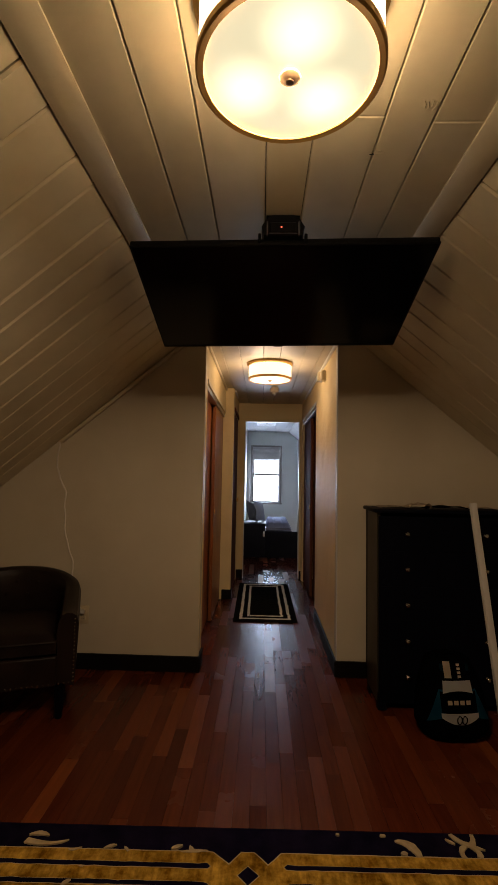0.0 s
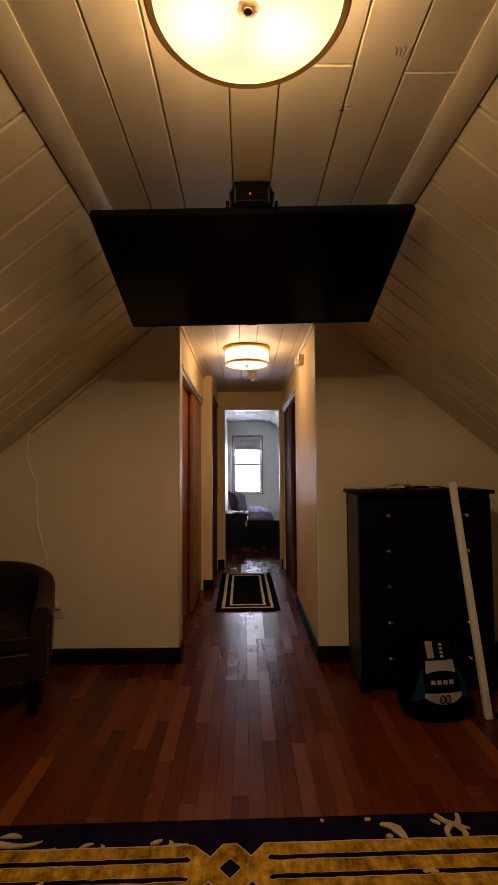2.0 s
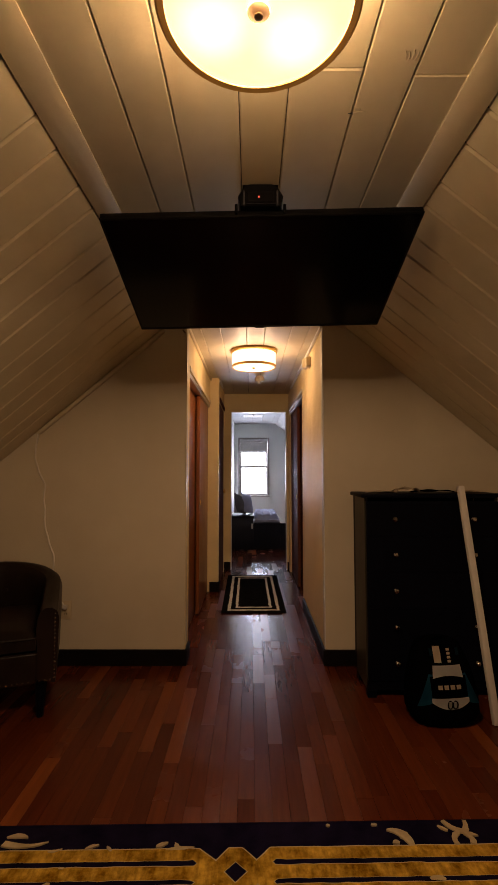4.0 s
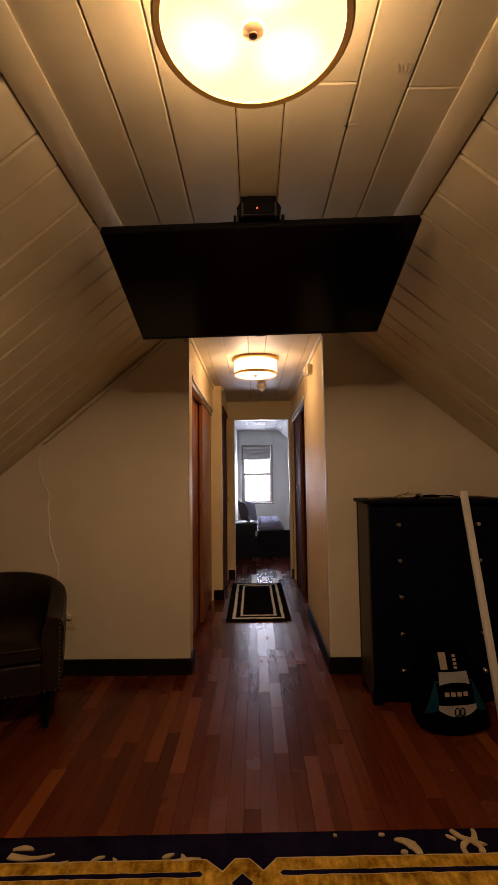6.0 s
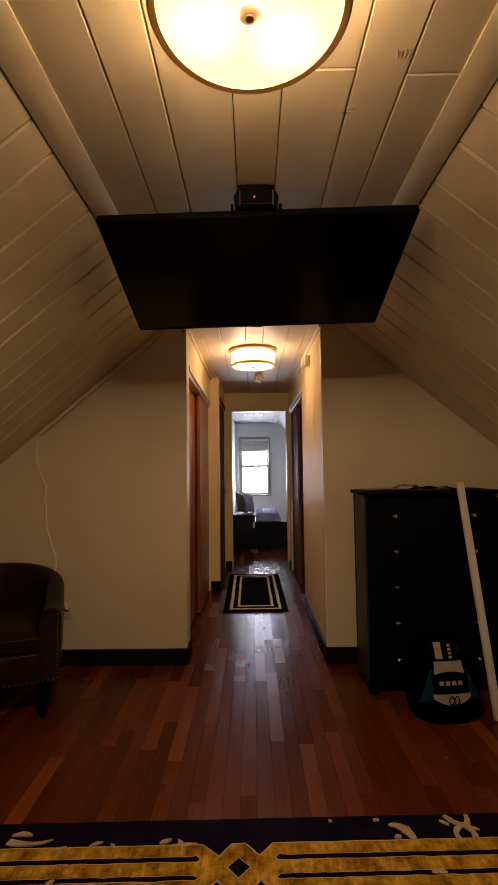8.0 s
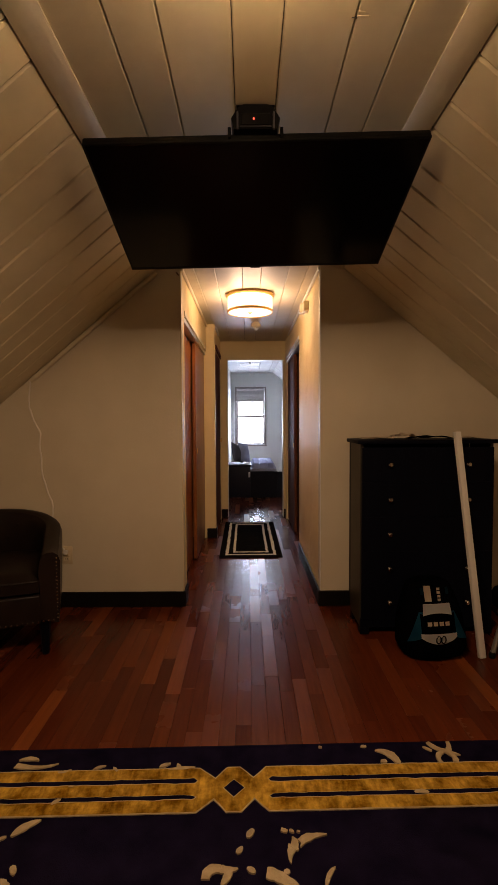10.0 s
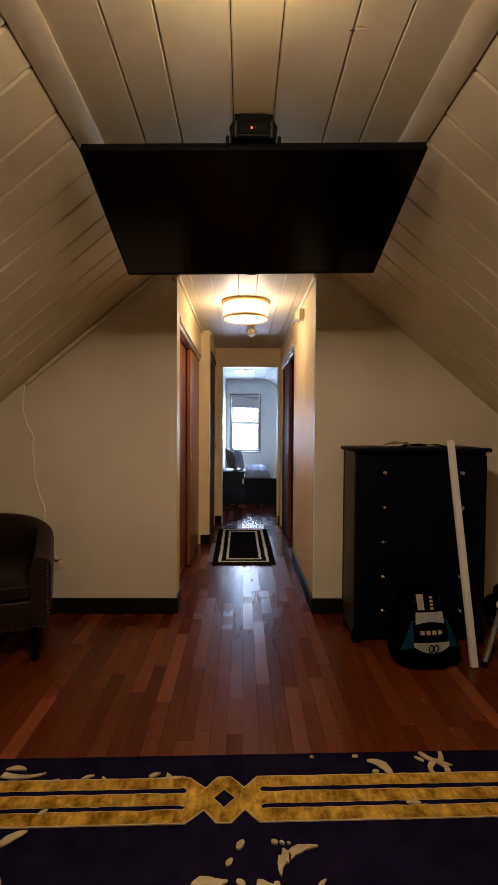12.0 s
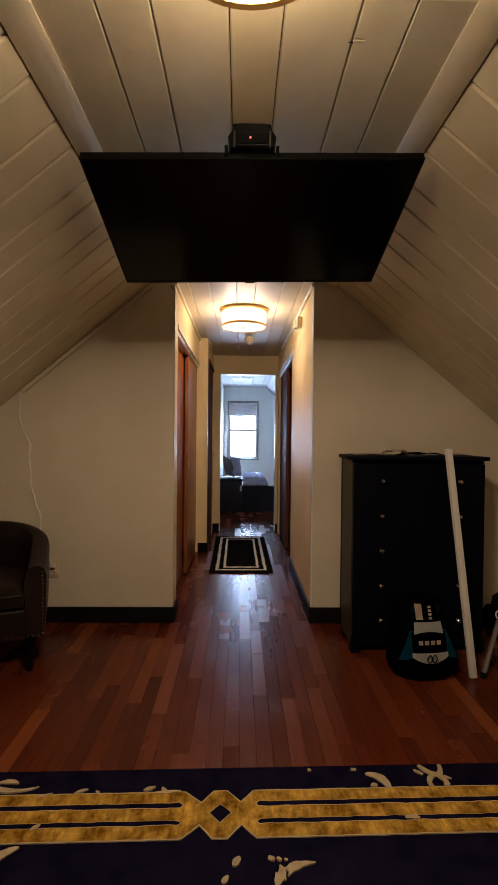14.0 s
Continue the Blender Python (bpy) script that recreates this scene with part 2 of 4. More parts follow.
def box(bm, x0, x1, y0, y1, z0, z1, bevel=0.0, seg=1, m=None):
    """A box with rounded edges, added to bm."""
    out = bmesh.new()
    bmesh.ops.create_cube(out, size=1, matrix=Matrix.Translation(((x0 + x1) / 2, (y0 + y1) / 2, (z0 + z1) / 2)) @ Matrix.Diagonal((x1 - x0, y1 - y0, z1 - z0, 1)))
    if bevel:
        bmesh.ops.bevel(out, geom=out.edges[:], offset=bevel, segments=seg, profile=0.5, affect="EDGES")
    if m is not None:
        bmesh.ops.transform(out, matrix=m, verts=out.verts)
    join(bm, out)
    return bm


def join(bm, other):
    me = bpy.data.meshes.new("tmp")
    other.to_mesh(me)
    other.free()
    bm.from_mesh(me)
    bpy.data.meshes.remove(me)


def boxes(*rows, bevel=0.0, seg=1):
    bm = bmesh.new()
    for r in rows:
        box(bm, *r, bevel=bevel, seg=seg)
    return bm


def lathe(profile, steps=32, bm=None):
    """Turns a profile of (radius, height) about z."""
    bm = bm or bmesh.new()
    rings = []
    for r, z in profile:
        if r < 1e-6:
            rings.append([bm.verts.new((0, 0, z))])
        else:
            rings.append([bm.verts.new((r * math.cos(2 * math.pi * k / steps), r * math.sin(2 * math.pi * k / steps), z)) for k in range(steps)])
    for a, b in zip(rings, rings[1:]):
        for k in range(steps):
            q = [a[k % len(a)], a[(k + 1) % len(a)], b[(k + 1) % len(b)], b[k % len(b)]]
            q = list(dict.fromkeys(q))
            if len(q) > 2:
                bm.faces.new(q)
    return bm


def tube(points, radius, sides=8, bm=None, taper=1.0):
    """A round bar along points."""
    bm = bm or bmesh.new()
    pts = [Vector(p) for p in points]
    rings = []
    for i, p in enumerate(pts):
        d = (pts[min(i + 1, len(pts) - 1)] - pts[max(i - 1, 0)]).normalized()
        u = d.orthogonal().normalized() if abs(d.z) > 0.9 else d.cross(Vector((0, 0, 1))).normalized()
        v = d.cross(u)
        r = radius * (1 + (taper - 1) * i / max(1, len(pts) - 1))
        rings.append([bm.verts.new(p + r * (math.cos(2 * math.pi * k / sides) * u + math.sin(2 * math.pi * k / sides) * v)) for k in range(sides)])
    for a, b in zip(rings, rings[1:]):
        for k in range(sides):
            bm.faces.new((a[k], a[(k + 1) % sides], b[(k + 1) % sides], b[k]))
    bm.faces.new(rings[0])
    bm.faces.new(rings[-1][::-1])
    return bm


def grid(fn, nu, nv, bm=None, close=False):
    """A sheet of quads from fn(u, v), u and v in 0..1."""
    bm = bm or bmesh.new()
    vs = [[bm.verts.new(fn(i / nu, j / nv)) for j in range(nv + 1)] for i in range(nu + 1)]
    for i in range(nu):
        for j in range(nv):
            bm.faces.new((vs[i][j], vs[i + 1][j], vs[i + 1][j + 1], vs[i][j + 1]))
    return bm


def slab(outline, z0, z1, bm=None):
    """A flat shape with straight sides from an outline of (x, y)."""
    bm = bm or bmesh.new()
    lo = [bm.verts.new((x, y, z0)) for x, y in outline]
    hi = [bm.verts.new((x, y, z1)) for x, y in outline]
    n = len(outline)
    bm.faces.new(hi)
    bm.faces.new(lo[::-1])
    for k in range(n):
        bm.faces.new((lo[k], lo[(k + 1) % n], hi[(k + 1) % n], hi[k]))
    bmesh.ops.triangulate(bm, faces=[f for f in bm.faces if len(f.verts) > 4])
    return bm


# ---- setting: walls ----
T = 0.10
setting("wall_front_west", boxes((-KNEE - 0.2, -HALF, 0, T, 0, 2.4)), WALL, "plain beige painted partition wall beside the hall", "wall")
setting("wall_front_east", boxes((HALF, KNEE + 0.2, 0, T, 0, 2.4)), WALL, "plain beige painted partition wall behind the dresser", "wall")
setting("wall_hall_west", boxes(
    (-HALF - T, -HALF, T, 0.17, 0, 2.3), (-HALF - T, -HALF, 0.17, 1.80, 1.925, 2.3),
    (-HALF - T, NARROW, 1.80, 1.90, 0, 2.3), (NARROW - T, NARROW, 1.90, 2.74, 1.965, 2.3), (NARROW - T, NARROW, 2.74, DOOR_Y, 0, 2.3)),
    HALL_WALL, "warm cream painted hall wall with a closet opening", "wall")
setting("wall_hall_east", boxes(
    (HALF, HALF + T, T, 1.27, 0, 2.3), (HALF, HALF + T, 1.27, 2.72, 1.955, 2.3), (HALF, HALF + T, 2.72, DOOR_Y, 0, 2.3)),
    HALL_WALL, "glossy cream painted hall wall with a closet opening", "wall")
setting("wall_doorway", boxes(
    (-2.2, -0.278, DOOR_Y, DOOR_Y + T, 0, 2.3), (0.424, 2.2, DOOR_Y, DOOR_Y + T, 0, 2.3), (-0.278, 0.424, DOOR_Y, DOOR_Y + T, 1.974, 2.3)),
    HALL_WALL, "cream painted end wall with a doorway to the bedroom", "wall")
setting("wall_back", boxes((-KNEE - 0.2, KNEE + 0.2, BACK_Y - T, BACK_Y, 0, 2.4)), WALL, "plain beige painted end wall", "wall")
setting("wall_knee_west", boxes((-KNEE - T, -KNEE, BACK_Y, 0, 0, 1.15)), WALL, "low beige knee wall under the sloping boards", "wall")
setting("wall_knee_east", boxes((KNEE, KNEE + T, BACK_Y, 0, 0, 1.15)), WALL, "low beige knee wall under the sloping boards", "wall")
BX = -0.375
setting("wall_bedroom_west", boxes((BX - T, BX, DOOR_Y + T, WIN_Y, 0, 2.3)), BEDROOM_WALL, "pale grey painted bedroom wall", "wall")
setting("wall_bedroom_east", boxes((1.9, 2.0, DOOR_Y + T, WIN_Y, 0, 2.3)), BEDROOM_WALL, "pale grey painted bedroom wall", "wall")
WX0, WX1, WZ0, WZ1 = -0.255, 0.325, 0.715, 1.885
setting("wall_window", boxes(
    (BX - T, WX0, WIN_Y, WIN_Y + 0.14, 0, 2.3), (WX1, 2.0, WIN_Y, WIN_Y + 0.14, 0, 2.3),
    (WX0, WX1, WIN_Y, WIN_Y + 0.14, 0, WZ0), (WX0, WX1, WIN_Y, WIN_Y + 0.14, WZ1, 2.3)),
    BEDROOM_WALL, "pale grey bedroom wall round the window", "wall")
# closed closets behind the sliding doors
setting("wall_closet_west", boxes((-1.1, -1.05, T, 1.85, 0, 2.3), (-1.05, -HALF - T, 1.85, 1.90, 0, 2.3)), WALL, "plain closet back wall", "wall")
setting("wall_closet_east", boxes((1.05, 1.10, T, DOOR_Y, 0, 2.3)), WALL, "plain closet back wall", "wall")

# ---- setting: boarded ceilings ----
JOINTS = (-0.515, -0.363, -0.236, -0.056, 0.072, 0.249, 0.375, 0.515)


def board_run(joints, y0, y1, z, cuts=(), dip=0.0):
    """Boards side by side along y; cuts: (board, y) gives a cross seam."""
    bm = bmesh.new()
    for k, (a, b) in enumerate(zip(joints, joints[1:])):
        ys = [y0] + sorted(y for i, y in cuts if i == k) + [y1]
        for c, d in zip(ys, ys[1:]):
            drop = random.uniform(-0.0015, 0.0015)
            box(bm, a + 0.0014, b - 0.0014, c + 0.0006, d - 0.001, z + drop, z + 0.018, 0.003)
    return bm


bm = board_run(JOINTS, BACK_Y, 0.0, CEIL, [(4, -1.975), (6, -1.955), (1, -3.4), (3, -3.9), (5, -4.2)])
ceiling = setting("ceiling", bm, BOARD, "flat ceiling of wide cream painted boards", "ceiling")
setting("ceiling_backing", boxes((-0.7, 0.7, BACK_Y, 0.0, CEIL + 0.019, CEIL + 0.05)), GAP, "dark gap behind the ceiling boards", "ceiling")
hall_joints = (-HALF, -0.368, -0.234, -0.054, 0.073, 0.253, 0.375, HALF)
setting("ceiling_hall", board_run(hall_joints, 0.0, DOOR_Y, CEIL), BOARD, "narrow hall ceiling of painted boards", "ceiling")
setting("ceiling_hall_backing", boxes((-1.1, 1.1, 0.0, DOOR_Y, CEIL + 0.019, CEIL + 0.05)), GAP, "dark gap behind the hall ceiling boards", "ceiling")
def slope(side, y0, y1, joint, material, name, label, start=None, z_top=2.178, run=None):
    """Boards that run down the slope, wide and narrow by turns; joint: where a wide one ends."""
    start = EDGE if start is None else start
    run = run or (KNEE + 0.05 - start)
    length = run * math.hypot(1, TAN)
    m = Matrix.Translation((side * start, 0, z_top)) @ Matrix.Rotation(side * math.atan(TAN), 4, "Y")
    bm = bmesh.new()
    wide, narrow = 0.180, 0.1315
    pair = wide + narrow
    y = joint + math.ceil((y1 - joint) / pair) * pair
    k = 0
    while y > y0 + 0.02:
        w = (wide, narrow)[k % 2]
        a, b = max(y - w, y0), min(y, y1)
        if b - a > 0.02:
            box(bm, *sorted((side * -0.002, side * length)), a + 0.0022, b - 0.0022, random.uniform(-0.0012, 0.0012), 0.018, 0.006)
        y, k = y - w, k + 1
    bmesh.ops.transform(bm, matrix=m, verts=bm.verts)
    setting(name, bm, material, label, "ceiling")
    bm = bmesh.new()
    box(bm, *sorted((0, side * length)), y0, y1, 0.019, 0.05)
    bmesh.ops.transform(bm, matrix=m, verts=bm.verts)
    setting(name + "_backing", bm, GAP, "dark gap behind the sloping boards", "ceiling")


slope(-1, BACK_Y, 0.0, -1.858, BOARD, "ceiling_slope_west", "sloping attic ceiling of cream painted boards")
slope(1, BACK_Y, 0.0, -1.563, BOARD, "ceiling_slope_east", "sloping attic ceiling of cream painted boards")
setting("ceiling_bedroom", board_run((-0.40, -0.2, 0.0, 0.2, 0.4, 0.52), DOOR_Y + T, WIN_Y, CEIL + 0.01), BEDROOM_BOARD, "pale bedroom ceiling of painted boards", "ceiling")
setting("ceiling_bedroom_backing", boxes((-0.5, 0.7, DOOR_Y + T, WIN_Y + 0.1, CEIL + 0.03, CEIL + 0.06)), GAP, "dark gap behind the bedroom ceiling boards", "ceiling")
slope(1, DOOR_Y + T, WIN_Y, 5.0, BEDROOM_BOARD, "ceiling_slope_bedroom", "sloping bedroom ceiling of pale boards", 0.5, 2.205, 1.45)

# trims along the edges
for s, tag in ((-1, "west"), (1, "east")):
    bm = bmesh.new()
    box(bm, *sorted((s * 0.0, s * 0.086)), BACK_Y, 0.0, 0.0, 0.02, 0.004, 2)
    bmesh.ops.transform(bm, matrix=Matrix.Translation((s * 0.506, 0, 2.194)) @ Matrix.Rotation(s * radians(15), 4, "Y"), verts=bm.verts)
    setting("trim_ridge_" + tag, bm, BOARD, "long cream board where flat and sloping ceilings meet", "trim")
bm = bmesh.new()
box(bm, -1.075, -0.02, -0.030, -0.001, -0.030, -0.002, 0.010, 3)
bmesh.ops.transform(bm, matrix=Matrix.Translation((-EDGE, 0, 2.178)) @ Matrix.Rotation(-math.atan(TAN), 4, "Y"), verts=bm.verts)
setting("trim_slope_west", bm, BOARD, "cream moulding between sloping ceiling and wall", "trim")
setting("trim_hall_west", boxes((-HALF, -HALF + 0.018, 0.002, 1.80, CEIL - 0.028, CEIL - 0.002), bevel=0.004), TRIM_CREAM, "small cream crown moulding", "trim")
setting("trim_hall_east", boxes((HALF - 0.018, HALF, 0.002, 2.33, CEIL - 0.028, CEIL - 0.002), bevel=0.004), TRIM_WHITE, "small white crown moulding", "trim")
setting("trim_hall_narrow", boxes((NARROW, NARROW + 0.018, 1.90, 2.33, CEIL - 0.028, CEIL - 0.002), bevel=0.004), TRIM_WHITE, "small white crown moulding", "trim")
setting("trim_corner_west", boxes((-HALF - 0.002, -HALF + 0.006, -0.004, 0.014, 0.10, CEIL - 0.03), bevel=0.003), TRIM_CREAM, "thin cream corner bead", "trim")
setting("trim_corner_east", boxes((HALF - 0.006, HALF + 0.002, -0.004, 0.014, 0.10, CEIL - 0.03), bevel=0.003), TRIM_WHITE, "thin white corner bead", "trim")
for name, rows in (
        ("baseboard_front_west", [(-KNEE, -HALF + 0.015, -0.016, -0.001, 0, 0.10), (-HALF, -HALF + 0.015, 0, 0.15, 0, 0.10)]),
        ("baseboard_front_east", [(HALF - 0.015, KNEE, -0.016, -0.001, 0, 0.10), (HALF - 0.015, HALF - 0.001, 0, 1.21, 0, 0.10)]),
        ("baseboard_pier", [(-HALF, NARROW + 0.013, 1.785, 1.799, 0, 0.10), (NARROW + 0.001, NARROW + 0.014, 1.80, 1.885, 0, 0.10)]),
        ("baseboard_end", [(NARROW, -0.280, DOOR_Y - 0.015, DOOR_Y - 0.001, 0, 0.10), (0.428, HALF, DOOR_Y - 0.015, DOOR_Y - 0.001, 0, 0.10)]),
        ("baseboard_knee_west", [(-KNEE + 0.001, -KNEE + 0.015, BACK_Y, -0.017, 0, 0.10)]),
        ("baseboard_knee_east", [(KNEE - 0.015, KNEE - 0.001, BACK_Y, -0.017, 0, 0.10)]),
        ("baseboard_bedroom", [(0.5, 1.9, WIN_Y - 0.015, WIN_Y - 0.001, 0, 0.10)])):
    setting(name, boxes(*rows, bevel=0.003), BASE_DARK, "black painted baseboard along the wall", "baseboard")

# ---- doors ----


def bypass_doors(name, x, side, y0, y1, top, wood, mid, label, trim):
    """Two sliding doors in an opening, with casing and top track."""
    d = tagged(thing(name, pose(x, (y0 + y1) / 2, 0), label, "door"), kind="structure")
    cx, cy = x, (y0 + y1) / 2
    part("casing", boxes(*[(*sorted((side * -0.006, side * 0.001)), a - cy, b - cy, c, e) for a, b, c, e in
                           ((y0, y1, top + 0.002, top + 0.034),)], bevel=0.002), trim, d)
    part("track", boxes((*sorted((side * 0.004, side * 0.10)), y0 - cy, y1 - cy, top - 0.035, top - 0.001), bevel=0.002), STEEL, d, "steel sliding track")
    part("door_panel", boxes((*sorted((side * 0.062, side * 0.092)), y0 - cy, mid + 0.05 - cy, 0.012, top - 0.036), bevel=0.003), wood, d)
    p = part("door_panel", boxes((*sorted((side * 0.022, side * 0.052)), mid - cy, y1 - cy, 0.012, top - 0.036), bevel=0.003), wood, d)
    part("finger_pull", lathe([(0, 0.001), (0.018, 0.001), (0.022, 0.004), (0.024, 0.0)], 20), BRASS, p, "",
         pose(side * 0.021, mid + 0.08 - cy, 0.95, 0, -90 * side, 0))


bypass_doors("door_1", -HALF, -1, 0.17, 1.80, 1.925, CLOSET_DOOR, 1.02, "closed reddish brown sliding closet doors", TRIM_CREAM)
bypass_doors("door_2", HALF, 1, 1.27, 2.72, 1.955, DARK_DOOR, 1.95, "closed dark brown sliding closet doors", TRIM_WHITE)
d3 = tagged(thing("door_3", pose(NARROW, 2.32, 0), "closed dark brown flush door with a knob", "door"), kind="structure")
part("leaf", boxes((-0.045, -0.004, -0.418, 0.418, 0.01, 1.960), bevel=0.003), DARK_DOOR, d3)
part("casing", boxes((-0.098, -0.001, -0.4195, -0.4185, 0, 1.964), (0.001, 0.012, -0.42, 0.42, 1.966, 2.010), bevel=0.0004), DARK_DOOR, d3)
part("knob", lathe([(0, 0.05), (0.02, 0.048), (0.026, 0.036), (0.02, 0.024), (0.009, 0.018), (0.009, 0.006), (0.026, 0.004), (0.026, 0.0)], 20), BRASS, d3, "brass knob", pose(-0.025, 0.35, 0.98, 0, 90, 0))
d4 = tagged(thing("door_4", pose(0.073, DOOR_Y, 0), "open doorway with a narrow painted jamb", "doorway"), kind="structure")
part("jamb", boxes((-0.351, -0.343, -0.004, 0.104, 0, 1.966), (0.343, 0.351, -0.004, 0.104, 0, 1.966), (-0.351, 0.351, -0.004, 0.104, 1.966, 1.974), bevel=0.002), TRIM_WHITE, d4)

# ---- window ----
win = tagged(thing("window_1", pose(0.035, WIN_Y, WZ0), "bright double hung window with a half raised blind", "window"), kind="structure")
w, h = (WX1 - WX0) / 2, WZ1 - WZ0
part("window_frame", boxes((-w - 0.035, -w, -0.018, 0.03, -0.03, h + 0.035), (w, w + 0.035, -0.018, 0.03, -0.03, h + 0.035), (-w, w, -0.018, 0.03, h, h + 0.035), bevel=0.003), FRAME_WOOD, win)
part("window_sill", boxes((-w - 0.05, w + 0.05, -0.035, 0.06, -0.028, -0.002), bevel=0.004), FRAME_WOOD, win)
for z0, z1, y in ((0.0, 0.60, 0.045), (0.585, h, 0.085)):
    sash = part("sash", boxes((-w, -w + 0.03, y, y + 0.03, z0, z1), (w - 0.03, w, y, y + 0.03, z0, z1), (-w + 0.03, w - 0.03, y, y + 0.03, z0, z0 + 0.03), (-w + 0.03, w - 0.03, y, y + 0.03, z1 - 0.03, z1), bevel=0.002), FRAME_WOOD, win)
    pane = part("pane", boxes((-w + 0.028, w - 0.028, y + 0.012, y + 0.016, z0 + 0.028, z1 - 0.028)), GLASS, sash)
    pane.visible_shadow = False
part("sash_lock", boxes((-0.025, 0.025, 0.03, 0.05, 0.60, 0.62), bevel=0.003), BRASS, win)
wb = thing("window_blind", pose(0.035, WIN_Y, WZ0 + h), "grey pleated blind drawn a quarter down", "blind")
part("headrail", boxes((-w + 0.004, w - 0.004, -0.012, 0.035, -0.04, -0.002), bevel=0.003), BLIND, wb)
part("pleats", grid(lambda u, v: ((2 * u - 1) * (w - 0.006), 0.012 + 0.008 * (1 if round(v * 24) % 2 else -1), -0.04 - 0.22 * v), 2, 24), BLIND, wb)
part("bottom_rail", boxes((-w + 0.004, w - 0.004, -0.006, 0.03, -0.285, -0.262), bevel=0.004), BLIND, wb)


# ---- drum lamps ----
def drum_lamp(name, x, y, r, drop, shade_mat, diff_mat, metal, label, open_shade):
    d = thing(name, pose(x, y, CEIL), label, "ceiling lamp", "ceiling lamps")
    part("canopy", lathe([(0, -0.001), (r + 0.012, -0.001), (r + 0.016, -0.006), (r + 0.014, -0.014), (r + 0.004, -0.022), (r - 0.01, -0.024), (0, -0.024)], 64), metal, d, "brass coloured ceiling plate")
    s = part("shade", lathe([(r - 0.003, -0.024), (r, -0.024), (r, -drop + 0.012), (r - 0.003, -drop + 0.012), (r - 0.003, -0.024)], 64), shade_mat, d, "lit pale fabric drum shade")
    g = part("diffuser", lathe([(0, -drop + 0.002), (r - 0.012, -drop + 0.002), (r - 0.006, -drop + 0.006), (r - 0.006, -drop + 0.010), (0, -drop + 0.008)], 64), diff_mat, d, "glowing frosted glass diffuser")
    part("rim", lathe([(r - 0.010, -drop), (r + 0.001, -drop - 0.002), (r + 0.005, -drop + 0.002), (r + 0.005, -drop + 0.015), (r + 0.001, -drop + 0.018), (r - 0.004, -drop + 0.016), (r - 0.010, -drop)], 64), metal, d, "thin metal rim")
    f = part("finial", lathe([(0, -drop - 0.0085), (0.009, -drop - 0.0085), (0.020, -drop - 0.0025), (0.0205, -drop + 0.001), (0, -drop + 0.001)], 28), FINIAL, d, "small tan finial")
    part("finial_nut", lathe([(0, -drop - 0.013), (0.005, -drop - 0.013), (0.0078, -drop - 0.0115), (0.0078, -drop - 0.008), (0, -drop - 0.008)], 20), BRONZE, f, "dark bronze nut")
    g.visible_shadow = False
    if open_shade:
        s.visible_shadow = False
    return d


drum_lamp("ceiling_lamp", *LAMP, 0.176, 0.160, SHADE_GLOW, DIFFUSER_GLOW, RIM_BRASS, "large lit drum ceiling lamp with bronze rim", False)
drum_lamp("ceiling_lamp", *HALL_LAMP, 0.175, 0.137, HALL_SHADE, HALL_DIFFUSER, BRASS, "lit drum ceiling lamp with brass plate in the hall", True)

sd = thing("smoke_detector", pose(0.063, 1.70, CEIL), "small cream smoke detector on the hall ceiling", "smoke detector")
part("base_plate", lathe([(0, -0.001), (0.030, -0.001), (0.030, -0.010), (0, -0.010)], 24), CREAM_PLASTIC, sd)
part("housing", lathe([(0, -0.010), (0.044, -0.010), (0.051, -0.022), (0.051, -0.045), (0.039, -0.060), (0, -0.062)], 8), CREAM_PLASTIC, sd)
part("lens", lathe([(0, -0.062), (0.020, -0.062), (0.018, -0.078), (0.008, -0.086), (0, -0.087)], 16), WHITE_PLASTIC, sd, "white sensor lens")

for yy, zz, dep in ((0.86, 2.130, 0.040), (0.64, 2.093, 0.040)):
    c = thing("door_chime", pose(HALF, yy, zz), "small cream plastic box high on the hall wall", "door chime", "wall boxes")
    part("cover", boxes((-dep, -0.001, -0.050, 0.050, -0.037, 0.037), bevel=0.006, seg=2), CREAM_PLASTIC, c)
    part("base", boxes((-0.006, 0.0, -0.053, 0.053, -0.041, -0.0375)), CREAM_PLASTIC, c)

cv = thing("ceiling_vent", pose(0.01, 5.30, CEIL + 0.008), "white ceiling vent grille in the bedroom", "vent")
part("frame", boxes((-0.17, 0.17, -0.20, -0.175, -0.007, 0), (-0.17, 0.17, 0.175, 0.20, -0.007, 0), (-0.17, -0.145, -0.175, 0.175, -0.007, 0), (0.145, 0.17, -0.175, 0.175, -0.007, 0), bevel=0.002), TRIM_WHITE, cv)
for k in range(9):
    part("slat", boxes((-0.144, 0.144, -0.165 + k * 0.038, -0.140 + k * 0.038, -0.0065, -0.0045)), WHITE_PLASTIC, cv)
part("backing", boxes((-0.145, 0.145, -0.175, 0.175, -0.004, -0.001)), TRIM_WHITE, cv)
pc = thing("dome_camera", pose(0.02, 4.95, CEIL + 0.008), "small white dome with a black lens on the ceiling", "camera")
part("dome", lathe([(0, -0.03), (0.012, -0.029), (0.021, -0.021), (0.026, -0.006), (0.026, 0), (0, 0)], 24), WHITE_PLASTIC, pc)
part("lens", lathe([(0, -0.036), (0.008, -0.035), (0.011, -0.030), (0.011, -0.026), (0, -0.026)], 16), BLACK_PLASTIC, pc, "black lens")

